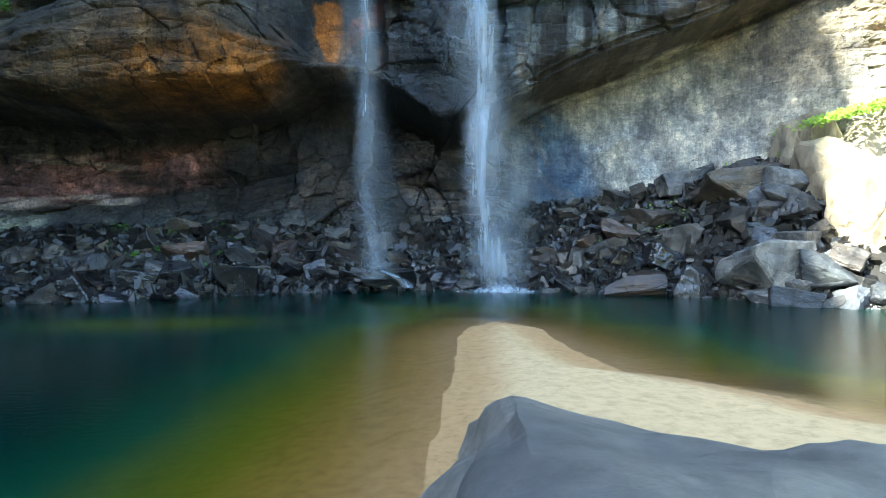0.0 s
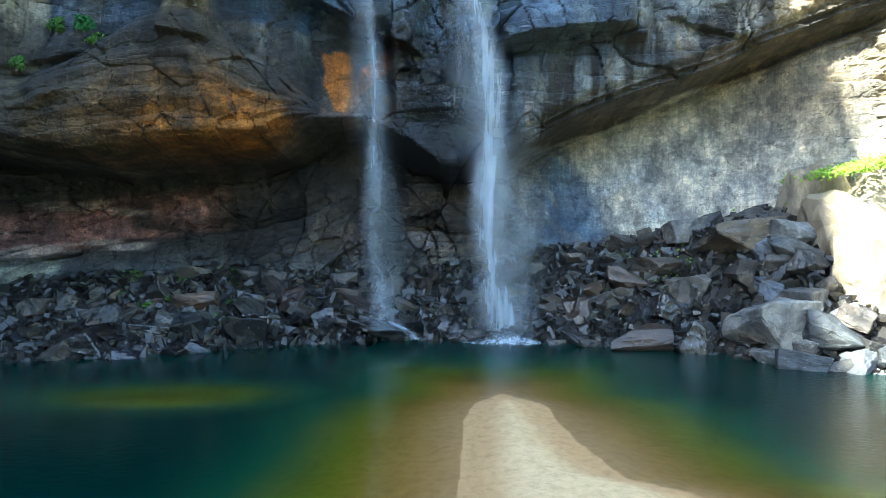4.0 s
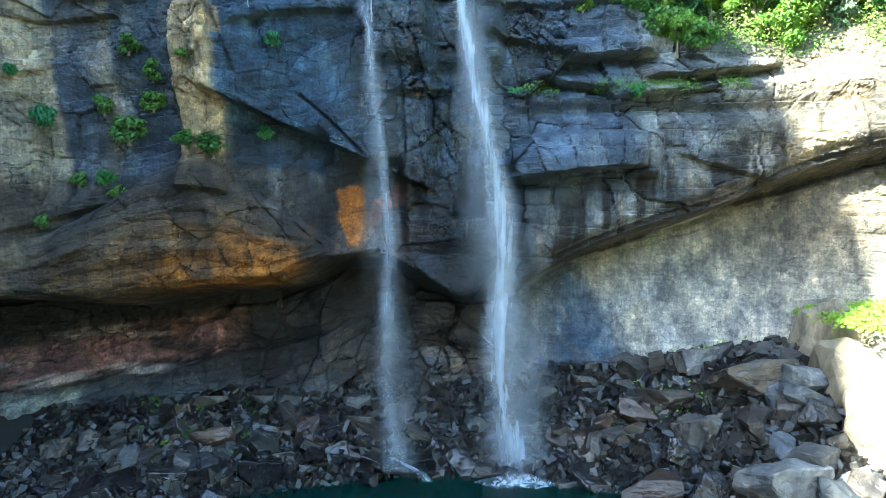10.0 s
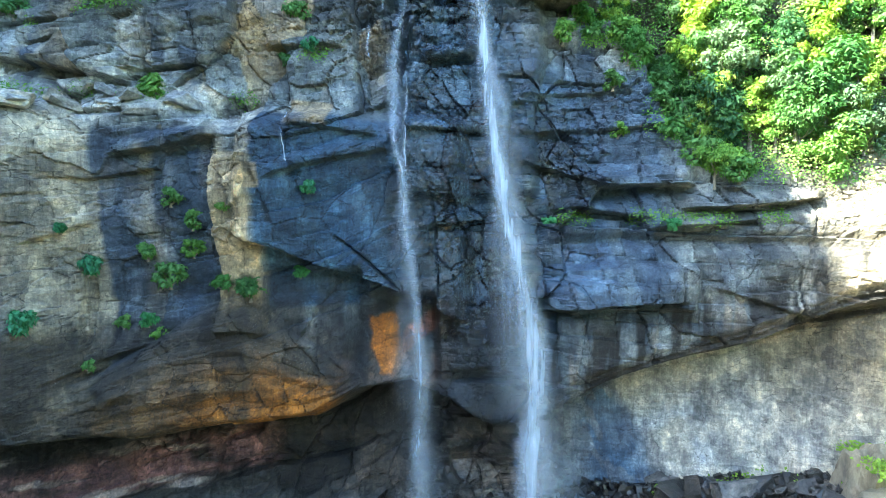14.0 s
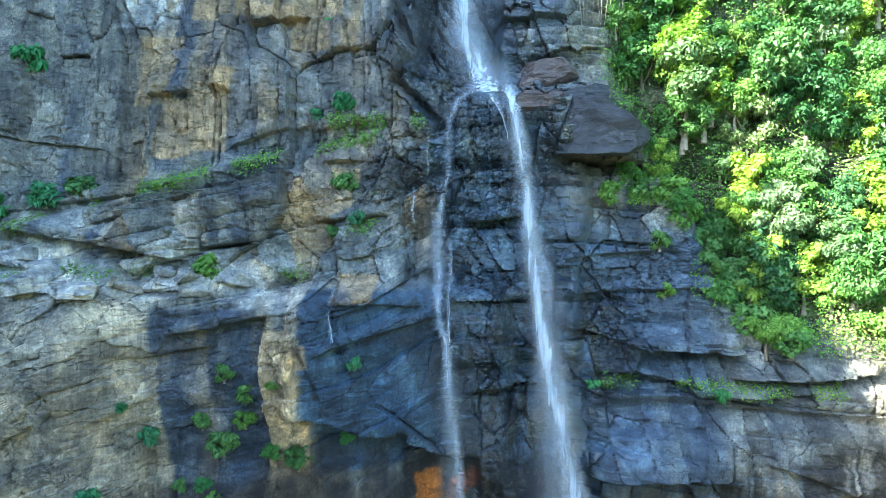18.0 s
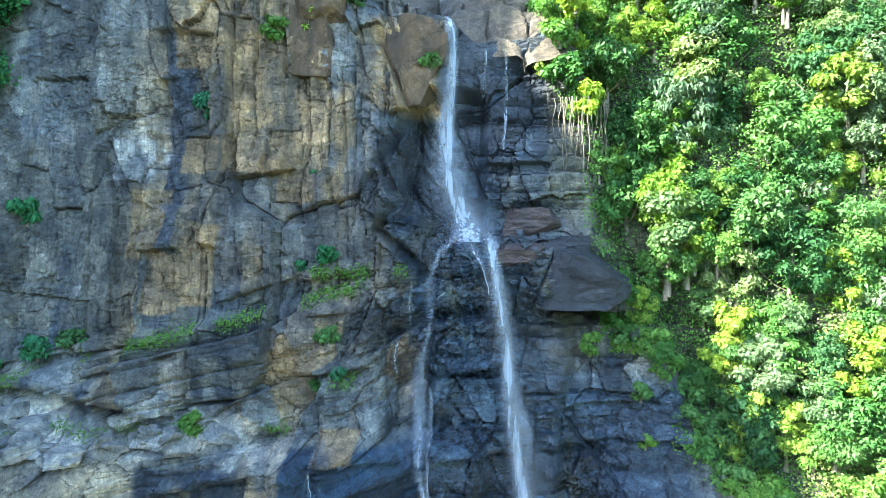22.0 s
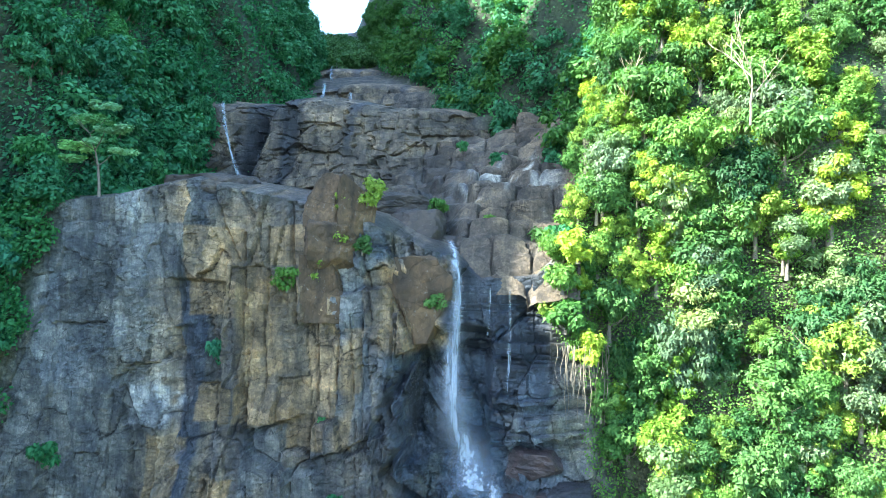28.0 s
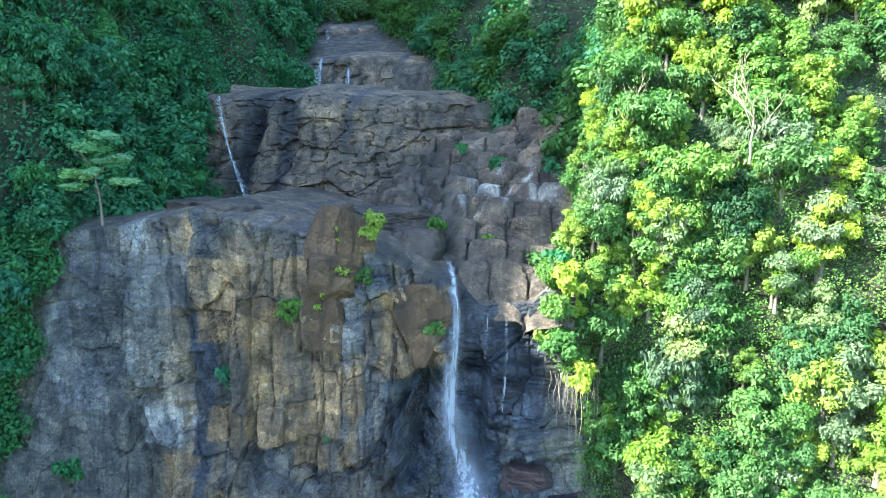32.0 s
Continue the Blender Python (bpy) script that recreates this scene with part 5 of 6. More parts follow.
# ---- plants ----
def crown_mesh(name, seed, n, radius, leaf, tall=1.0, droop=0.3, lumps=7, small=False):
    """Leaves in uneven clumps round a centre; each leaf is folded along its rib."""
    r = np.random.RandomState(seed)
    centres = r.normal(0, 1, (lumps, 3))
    centres /= np.linalg.norm(centres, axis=1)[:, None]
    centres *= r.uniform(0.35, 0.75, (lumps, 1)) * radius
    centres[:, 2] *= tall
    sizes = r.uniform(0.2, 0.48, lumps) * radius * (13.0 / max(lumps, 13)) ** 0.25
    k = r.randint(0, lumps, n)
    d = r.normal(0, 1, (n, 3))
    d /= np.linalg.norm(d, axis=1)[:, None]
    rad = sizes[k] * (0.55 + 0.5 * r.rand(n)) * (0.9 + 0.25 * np.sin(7 * d[:, 0] + seed) * np.cos(6 * d[:, 2]))
    p = centres[k] + d * rad[:, None] * np.array([1, 1, 0.8])
    up = d + np.array([0, 0, 0.9]) + r.normal(0, 0.45, (n, 3))
    up /= np.linalg.norm(up, axis=1)[:, None]
    along = np.cross(up, r.normal(0, 1, (n, 3)))
    along /= np.linalg.norm(along, axis=1)[:, None]
    along[:, 2] -= droop
    side = np.cross(up, along)
    side /= np.linalg.norm(side, axis=1)[:, None]
    ln = leaf * r.uniform(0.6, 1.3, (n, 1))
    wd = ln * r.uniform(0.28, 0.42, (n, 1))
    if small:
        v = np.stack([p + side * wd * 1.25, p + along * ln * 1.15 - up * wd * 0.4, p - side * wd * 1.25], 1).reshape(-1, 3)
        return mesh_of(name, v, np.arange(n * 3).reshape(-1, 3), False)
    a, b = p, p + along * ln
    mid = p + along * ln * 0.45
    v = np.stack([a, mid + side * wd - up * wd * 0.3, b, mid - side * wd - up * wd * 0.3], 1).reshape(-1, 3)
    i = np.arange(n)[:, None] * 4
    f = np.concatenate([i + np.array([[0, 1, 2]]), i + np.array([[0, 2, 3]])], 0)
    return mesh_of(name, v, f, False)


def trunk_mesh(name, seed, height, r0, limbs=5, reach=1.5):
    """A tapered, bent trunk with limbs."""
    rg = random.Random(seed)
    bm = bmesh.new()

    def tube(points, radii, sides=6):
        rings = []
        for (p, rad) in zip(points, radii):
            rings.append([bm.verts.new(p + Vector((math.cos(2 * math.pi * k / sides) * rad, math.sin(2 * math.pi * k / sides) * rad, 0))) for k in range(sides)])
        for a, b in zip(rings, rings[1:]):
            for k in range(sides):
                bm.faces.new((a[k], a[(k + 1) % sides], b[(k + 1) % sides], b[k])).smooth = True
    bend = Vector((rg.uniform(-0.12, 0.12), rg.uniform(-0.12, 0.12), 0)) * height
    spine = [Vector((0, 0, -0.6)) + (Vector((0, 0, height)) + bend * (t * t)) * t for t in (0, 0.25, 0.5, 0.75, 1.0)]
    tube(spine, [r0 * (1.25, 0.95, 0.75, 0.5, 0.2)[i] for i in range(5)])
    for k in range(limbs):
        s = spine[2 + k % 3]
        a = rg.uniform(0, 6.28)
        e = s + Vector((math.cos(a) * reach, math.sin(a) * reach, rg.uniform(0.3, 1.2) * reach))
        tube([s, (s + e) / 2 + Vector((0, 0, -0.1 * reach)), e], [r0 * 0.45, r0 * 0.3, r0 * 0.1], 5)
    me = bpy.data.meshes.new(name)
    bm.to_mesh(me)
    bm.free()
    me.materials.append(M_BARK)
    return me


def make_tree(seed, kind, n, radius, leaf, height, tall, mat, label, droop=0.3):
    crown = crown_mesh("crown", seed, n, radius, leaf, tall, droop, (20 + 3 * (seed % 5)) if radius > 1.5 else 11, leaf < 0.3)
    crown.materials.append(mat)
    trunk = trunk_mesh("trunk", seed, height, 0.05 * radius + 0.06, 5, radius * 0.6)
    return crown, trunk, height, label, kind


TREES = [
    make_tree(1, "tree", 7000, 2.9, 0.215, 3.2, 1.1, M_LEAF, "broad-leaved green tree on the steep slope"),
    make_tree(2, "tree", 6600, 2.6, 0.2, 3.6, 1.25, M_LEAF_Y, "yellow-green leafy tree on the steep slope"),
    make_tree(3, "tree", 7400, 3.2, 0.225, 3.4, 0.95, M_LEAF, "dense green tree on the steep slope", 0.6),
    make_tree(4, "tree", 6600, 2.5, 0.2, 4.0, 1.4, M_LEAF_P, "pale grey-green tree on the steep slope", 0.8),
    make_tree(7, "tree", 7000, 3.0, 0.21, 3.8, 1.2, M_LEAF_P, "silvery green tree on the steep slope", 0.4),
    make_tree(5, "tree", 5200, 3.0, 0.29, 3.6, 1.1, M_LEAF_D, "dark green tree in the shade"),
    make_tree(6, "tree", 4800, 2.7, 0.28, 3.2, 1.3, M_LEAF_D, "deep green leafy tree in the shade", 0.6),
    make_tree(8, "tree", 6800, 2.9, 0.21, 3.4, 1.2, M_LEAF_G, "dark bottle-green tree on the steep slope", 0.5),
]
BUSHES = [
    make_tree(11, "bush", 1500, 1.0, 0.17, 0.3, 0.8, M_LEAF, "small green bush rooted in the rock"),
    make_tree(12, "bush", 1400, 1.0, 0.17, 0.3, 1.0, M_LEAF_D, "dark green bush rooted in the rock", 0.8),
    make_tree(13, "bush", 1400, 1.0, 0.16, 0.3, 1.1, M_LEAF_Y, "yellow-green bush on the rock"),
]


def plant(kind, at, size=1.0, group="", squash=1.0, bare=False):
    crown, trunk, height, label, name = kind
    root = new(name)
    root.matrix_basis = Matrix.LocRotScale(at, Euler((0, 0, rng.uniform(0, 6.28))), (size, size, size * squash))
    tagged(root, label, name, group)
    part("trunk", trunk, None, root)
    part("crown", crown, None, root, m=pose(0, 0, height))
    return root


def one(fn, *a):
    return float(fn(*[np.array([float(v)]) for v in a])[0])


# the overgrown sunny slope
for i in range(285):
    if i < 178:
        z = 44 + 55 * ((i * 0.618034) % 1.0)
        edge = one(veg_line, z)
        x = edge + 1.0 + rng.random() * (44 - edge)
        at = (x, one(cliff_back, x, z) - 0.9, z - 3.2)
        shy = x < edge + 4
    else:
        y = 71.5 + 13 * ((i * 0.618034) % 1.0)
        x = one(gully_right, y) + 0.8 + rng.random() * (44 - one(gully_right, y))
        at = (x, y, one(top_z, x, y) - 0.8)
        shy = x < 7
    plant(rng.choice(TREES[:3] if shy else TREES[:5] + TREES[:2] + [TREES[7]]), at, rng.uniform(0.65, 1.0) if shy else rng.choice((0.8, 0.95, 1.15, 1.35, 1.6)), "trees on the sunny slope")
for i in range(18):
    x, y = 4.5 + 11.5 * ((i * 0.618034) % 1.0), rng.uniform(70.4, 74.5)
    plant(rng.choice(TREES[:4]), (x, y, one(top_z, x, y) - 1.2), rng.uniform(0.9, 1.3), "trees on the sunny slope")
# the shaded wood on the other side
for i in range(88):
    if i < 66:
        y = rng.uniform(57, 94)
        x = one(gully_left, y) - 0.5 - rng.random() ** 1.3 * 18
        at = (x, y, one(top_z, x, y) - 0.5)
    else:
        z = rng.uniform(62, 97)
        x = -58.5 + 0.22 * (z - 65) - rng.random() * 9
        at = (x, one(cliff_back, x, z) + 0.2, z - 2)
    plant(rng.choice(TREES[5:7]), at, rng.uniform(0.9, 1.5), "trees on the shaded slope")


def leaf_cloud(name, places, leaf, seed, material, label, spread=1.0):
    """Single leaves over a slope, joined."""
    r = np.random.RandomState(seed)
    p = np.asarray(places) + r.normal(0, spread * 0.4, (len(places), 3))
    n = len(p)
    up = r.normal(0, 0.6, (n, 3)) + np.array([-0.2, -0.7, 0.7])
    up /= np.linalg.norm(up, axis=1)[:, None]
    along = np.cross(up, r.normal(0, 1, (n, 3)))
    along /= np.linalg.norm(along, axis=1)[:, None]
    side = np.cross(up, along)
    ln = leaf * r.uniform(0.6, 1.4, (n, 1))
    wd = ln * 0.36
    mid = p + along * ln * 0.45
    v = np.stack([p, mid + side * wd - up * wd * 0.3, p + along * ln, mid - side * wd - up * wd * 0.3], 1).reshape(-1, 3)
    i = np.arange(n)[:, None] * 4
    me = mesh_of(name, v, np.concatenate([i + np.array([[0, 1, 2]]), i + np.array([[0, 2, 3]])], 0), False)
    return tagged(part(name, me, material), label, name.replace("_", " "), kind="stuff")


R = np.random.RandomState(77)
uz = R.uniform(41, 103, 90000)
ux = R.uniform(0, 46, 90000)
ok = (ux > veg_line(uz) - 0.5 + 2.0 * fbm(ux * 0.3, uz * 0.3, 501, 3)) & (fbm(ux * 0.25, uz * 0.25, 503, 3) > -0.17)
ux, uz = ux[ok], uz[ok]
leaf_cloud("undergrowth", np.stack([ux, cliff_back(ux, uz) - R.uniform(0, 1.3, len(ux)), uz], 1), 0.24, 3, M_LEAF, "tangled green undergrowth covering the steep slope")
uz = R.uniform(42.5, 60, 9000)
ux = R.uniform(23, 42, 9000)
ok = fbm(ux * 0.3, uz * 0.1, 507, 3) > 0.02
ux, uz = ux[ok], uz[ok]
leaf_cloud("dry_creepers", np.stack([ux, cliff_back(ux, uz) - R.uniform(0.6, 2.6, len(ux)), uz], 1), 0.24, 16, M_LEAF_S, "dry straw-coloured creepers hanging down the sunny slope")
hy = 70.5 + 26 * R.rand(46000) ** 1.3
hx = gully_right(hy) + R.uniform(0, 46, 46000)
leaf_cloud("slope_undergrowth", np.stack([hx, hy, top_z(hx, hy) + R.uniform(0, 1.2, len(hx))], 1), 0.26, 4, M_LEAF, "green undergrowth between the trees on the slope")
hy = 82 + 110 * R.rand(45000) ** 1.6
hx = gully_right(hy) + 50 * R.rand(45000) ** 1.4
leaf_cloud("far_undergrowth", np.stack([hx, hy, top_z(hx, hy) + R.uniform(0, 2, len(hx))], 1), 0.7, 14, M_LEAF_D, "green undergrowth on the distant slope")
hy = 84 + 110 * R.rand(34000) ** 1.6
hx = gully_left(hy) - 45 * R.rand(34000) ** 1.4
leaf_cloud("far_shaded_undergrowth", np.stack([hx, hy, top_z(hx, hy) + R.uniform(0, 2, len(hx))], 1), 0.7, 15, M_LEAF_D, "dark undergrowth on the distant shaded slope")
hy = R.uniform(56, 104, 50000)
hx = gully_left(hy) - 30 * R.rand(50000) ** 1.3
leaf_cloud("shaded_undergrowth", np.stack([hx, hy, top_z(hx, hy) + R.uniform(0, 1.4, len(hx))], 1), 0.6, 5, M_LEAF_D, "dark green undergrowth of the shaded wood")
uz = R.uniform(54, 101, 26000)
ux = -57.5 + 0.2 * (uz - 65) + 1.5 * np.sin(uz * 0.7) - 20 * R.rand(26000) ** 1.5
leaf_cloud("wall_creepers", np.stack([ux, cliff_back(ux, uz) - R.uniform(0, 1.3, len(ux)), uz], 1), 0.5, 6, M_LEAF_D, "dark green creepers over the shaded rock edge")

# distant woods up the gully
FAR = [crown_mesh("far_crown", 60 + k, 800, 4.0, 0.62, 1.15, 0.3, 8) for k in range(4)]


def far_wood(name, n, xs, ys, side, material, label):
    vs, fs, base = [], [], 0
    for i in range(n):
        y = ys[0] + (ys[1] - ys[0]) * rng.random() ** 1.4
        k = rng.random() ** 2 * xs
        x = one(gully_right, y) + 0.5 + k if side > 0 else one(gully_left, y) - 0.5 - k
        if side == 0:
            x = one(gully_left, y) + rng.random() * (one(gully_right, y) - one(gully_left, y))
        me = FAR[i % 4]
        v = np.empty(len(me.vertices) * 3)
        me.vertices.foreach_get("co", v)
        f = np.empty(len(me.polygons) * 3, np.int64)
        me.polygons.foreach_get("vertices", f)
        a = rng.uniform(0, 6.28)
        rot = np.array([[math.cos(a), -math.sin(a), 0], [math.sin(a), math.cos(a), 0], [0, 0, 1]])
        vs.append((v.reshape(-1, 3) * rng.uniform(0.8, 1.35)) @ rot.T + np.array([x, y, one(top_z, x, y) + 2.6]))
        fs.append(f.reshape(-1, 3) + base)
        base += len(vs[-1])
    me = mesh_of(name, np.concatenate(vs), np.concatenate(fs), False)
    return tagged(part(name, me, material), label, "woods", kind="stuff")


far_wood("gully_side_woods", 110, 34, (83, 135), 1, M_LEAF_D, "green woods on the side of the gully")
far_wood("far_woods", 300, 80, (84, 330), 1, M_LEAF, "distant green woods on the sunny side of the gully")
far_wood("gully_woods", 60, 0, (176, 330), 0, M_LEAF, "distant green trees closing the head of the gully")
far_wood("far_shaded_woods", 340, 70, (62, 330), -1, M_LEAF_D, "distant dark woods on the shaded side of the gully")


# ---- falling water ----
def waterfall(name, path, material, label, lip=None, layers=5):
    """Strands of falling water along (x, height, width); each clings to the rock or falls clear of it."""
    zs = np.array([p[1] for p in path])
    hs = np.arange(zs[0], zs[-1], -0.4)
    xs = np.interp(-hs, -zs, [p[0] for p in path])
    ws = np.interp(-hs, -zs, [p[2] for p in path])
    if lip is None:
        back = np.min([cliff_back(xs + k * ws, hs) for k in (-0.3, 0, 0.3)], 0) - 0.35
        ys = np.minimum.accumulate(back)
        ys = np.convolve(np.pad(ys, 3, mode="edge"), np.ones(7) / 7, "valid")
    else:
        ys = np.interp(-hs, -zs, lip)
    if name == "trickle":
        xs = xs + 0.5 * fbm(hs * 0.9, xs * 0.3, 603, 3)
        ws = ws * (1.1 + 0.9 * fbm(hs * 0.8, xs * 0.3, 604, 2))
    root = tagged(new(name), label, "waterfall")
    m = 11
    u = np.linspace(-1, 1, m)
    for k in range(layers):
        r = np.random.RandomState(len(name) * 7 + k)
        sway = 0.18 * ws * np.sin(hs * r.uniform(0.1, 0.3) + r.uniform(0, 6))
        wide = ws * (0.42 + 0.38 * k) * 0.5 * (1 + 0.2 * np.sin(hs * 0.5 + k))
        X = xs[:, None] + sway[:, None] + wide[:, None] * u[None]
        Y = ys[:, None] - 0.12 * k - 0.25 * wide[:, None] * (1 - u[None] ** 2) + 0.06 * np.sin(5 * u[None] + hs[:, None] * 0.7 + k)
        Z = np.repeat(hs[:, None], m, 1)
        veil = (1 - u[None] ** 2) ** 1.3 * (1.15, 0.75, 0.38, 0.18, 0.08)[k] * np.minimum(1, (hs[0] - hs[:, None] + 0.3) / 0.8) * (0.75 + 0.4 * fbm(hs * 0.3, hs * 0 + k, 601, 3))[:, None]
        me = mesh_of("strand", np.stack([X, Y, Z], 2).reshape(-1, 3), grid_faces(len(hs), m))
        paint(me, veil=np.broadcast_to(veil, X.shape).ravel())
        part("strand", me, material, root)
    return root


waterfall("waterfall", [(-10.2, 92.2, 0.9), (-9.0, 91.0, 1.0), (-8.1, 88.5, 1.1), (-8.1, 84, 1.3), (-8.4, 78.5, 2.3), (-7.8, 72.5, 3.2), (-5.6, 67.4, 4.4), (-5.5, 66.3, 5.2)], M_FALL, "white upper waterfall leaping from the lip")
waterfall("waterfall", [(-3.5, 67.2, 1.5), (-3.1, 65.5, 1.4), (-2.7, 62.9, 1.5), (-2.0, 58, 1.7), (-1.2, 52, 1.9), (0.6, 43, 2.7), (1.9, 35, 3.4), (3.0, 25, 4.1), (4.1, 14, 4.7), (5.0, 4, 5.2), (5.2, 0.1, 5.4)], M_FALL, "tall white waterfall dropping clear into the pool")
waterfall("waterfall", [(-7.0, 66.8, 1.0), (-8.4, 65.6, 0.9), (-9.3, 63.2, 0.7), (-9.4, 58.0, 0.8), (-10.4, 54.2, 1.6), (-10.3, 51, 1.6), (-9.4, 44.5, 1.5), (-8.4, 42, 1.3), (-7.9, 34, 2.0), (-7.2, 23, 2.5), (-6.6, 11, 3.0), (-6.0, 1.0, 3.2)], M_THIN, "thin veil of a second waterfall falling on boulders")
for path in ([(-5.4, 66.6, 0.9), (-4.6, 65.2, 0.6), (-3.7, 63.4, 0.45), (-3.2, 61.0, 0.3)], [(-5.8, 62.4, 0.5), (-7.4, 61.7, 0.5), (-9.0, 60.6, 0.4)], [(-8.8, 52, 0.4), (-8.4, 45, 0.35), (-8.3, 42, 0.3)], [(-12.7, 57.0, 0.4), (-12.5, 53.0, 0.35)], [(-11.3, 62.6, 0.3), (-11.3, 58.0, 0.25)],
             [(-18.9, 47.4, 0.35), (-18.4, 42.4, 0.3)], [(-2.5, 87, 0.35), (-2.5, 76, 0.3)], [(-4.6, 87.2, 0.4), (-4.8, 82, 0.3)]):
    waterfall("trickle", path, M_TRICKLE, "thin white trickle of water down the rock", layers=2)
waterfall("waterfall", [(-49.6, 113.0, 0.9), (-49.0, 110, 0.9), (-47.6, 105, 0.7), (-46, 101, 0.8), (-44.4, 97.8, 1.4)], M_FALL, "narrow waterfall beside the upper tier", [86.3, 86.0, 85.4, 85.0, 84.4], 3)
waterfall("waterfall", [(-46.6, 123.4, 1.2), (-46.6, 116.6, 1.6)], M_FALL, "small white cascade high in the gully", [119.5, 117.0], 3)
waterfall("waterfall", [(-40.8, 121.4, 0.9), (-40.3, 116.2, 1.4)], M_FALL, "small white cascade high in the gully", [119.0, 116.8], 3)
waterfall("waterfall", [(-58.5, 136.0, 1.1), (-57.6, 129.5, 1.5)], M_FALL, "small white cascade high in the gully", [151.5, 149.5], 3)


waterfall("waterfall", [(-7.6, 2.5, 0.5), (-5.8, 2.1, 0.8), (-4.0, 1.4, 0.9), (-2.8, 0.1, 1.0)], M_FALL, "white water sliding off a wet boulder into the pool", [56.6, 55.9, 55.6, 55.3], 3)


def splash(x, y, z, wide, tall, label):
    """Spray thrown up where the water strikes: thin ragged shells."""
    root = tagged(new("splash"), label, "splash")
    a = np.linspace(0, 2 * math.pi, 25)
    h = np.linspace(0, 1, 9)
    for k in range(4):
        A, H = np.meshgrid(a, h, indexing="ij")
        rad = wide * (0.35 + 0.22 * k) * (1 - 0.75 * H ** 1.4) * (1 + 0.25 * np.sin(3 * A + k) + 0.15 * np.sin(7 * A - k))
        X, Y = x + rad * np.cos(A), y + 0.6 * rad * np.sin(A)
        Z = z + tall * (1.0 - 0.18 * k) * H * (1 + 0.3 * np.sin(5 * A + 2 * k))
        me = mesh_of("spray", np.stack([X, Y, Z], 2).reshape(-1, 3), grid_faces(25, 9))
        paint(me, veil=((1 - H) ** 1.2 * (0.75 - 0.12 * k)).ravel())
        part("spray", me, M_FOAM, root)
    return root


splash(5.2, 57.0, 0.02, 3.2, 0.9, "white spray where the fall strikes the pool")
splash(-5.9, 57.6, 1.35, 1.7, 0.8, "white spray on the boulder under the thin fall")
splash(-5.4, 63.0, 66.6, 2.0, 0.9, "white water breaking on the ledge where the falls part")


# ---- bushes in the rock ----
BUSH_SPOTS = ((-28.6, 39.4, 1.0, 0), (-27.0, 37.4, 1.1, 0), (-29.5, 32.3, 1.4, 0), (-27.2, 34.8, 1.0, 0), (-31.4, 34.5, 1.0, 0), (-36.1, 33.4, 1.2, 1), (-30.7, 26.9, 0.9, 0), (-36.2, 24.3, 0.7, 0),
              (-22.3, 31.1, 1.3, 0), (-24.8, 31.7, 0.9, 0), (-31.8, 28.3, 0.9, 1), (-18.4, 32.7, 0.8, 1), (-34.0, 28.0, 0.8, 0), (-23.8, 38.6, 0.6, 0), (-39.2, 28.9, 1.4, 1), (-36.9, 36.7, 0.6, 1),
              (-19.0, 57.2, 1.2, 0), (-19.5, 65.3, 1.2, 1), (-50.0, 69.3, 1.8, 1), (-47.1, 55.9, 1.6, 1), (-43.7, 56.5, 1.3, 0))
BUSH_SPOTS2 = ((-51.5, 54.8, 1.8, 1), (-30.7, 49.1, 1.4, 0), (-19.7, 52.4, 0.8, 0), (-17.4, 53.9, 0.9, 1), (-16.8, 40.5, 0.8, 1), (11.6, 51.8, 1.2, 0), (8.3, 58.6, 1.6, 0), (12.2, 46.8, 1.0, 0), (-31.9, 80.4, 1.9, 1),
               (-22.2, 64.1, 0.8, 1), (-21.3, 73.4, 0.6, 1), (-10.5, 85.6, 1.2, 0), (1.4, 84.8, 1.4, 2), (-2.0, 91.0, 2.0, 0), (-25.3, 88.0, 1.5, 0), (-22.1, 89.9, 1.6, 2), (-22.4, 92.2, 1.0, 2), (6.5, 56.5, 1.4, 0), (10.0, 57.0, 1.5, 0), (5.2, 37.4, 0.9, 1), (17, 37.3, 0.8, 1), (0.4, 90.2, 2.0, 0), (2.2, 91.6, 2.2, 1), (-2.0, 89.6, 1.2, 0), (3.4, 94.0, 2.3, 0), (1.6, 94.6, 1.8, 1))
for x, z, size, k in BUSH_SPOTS + BUSH_SPOTS2:
    plant(BUSHES[k], (x, one(cliff_back, x, z) - 0.1, z - 0.2 * size), 1.2 * size, "bushes in the cliff")
for x, y, z, size, k in ((-17.2, 61.6, 97.8, 1.9, 2), (-20.3, 60.9, 96.6, 1.1, 2), (-20.0, 60.9, 92.6, 1.3, 2), (-17.8, 61.5, 92.0, 1.4, 0), (-22.4, 60.9, 89.6, 2.1, 2), (-21.6, 60.8, 91.4, 1.4, 2), (-12.2, 73.0, 96.5, 1.5, 0), (-6.5, 86.5, 104.0, 1.6, 1), (-12, 88, 106, 1.2, 1), (1.0, 86, 103, 2.2, 1), (-1.5, 84, 100.5, 2.0, 1), (0.4, 71.6, 92.6, 2.4, 0), (2.6, 71.0, 93.4, 2.4, 1), (-6.0, 73.0, 94.6, 1.4, 0)):
    plant(BUSHES[k], (x, y, z - 0.4 * size), size, "bushes on the cliff top")


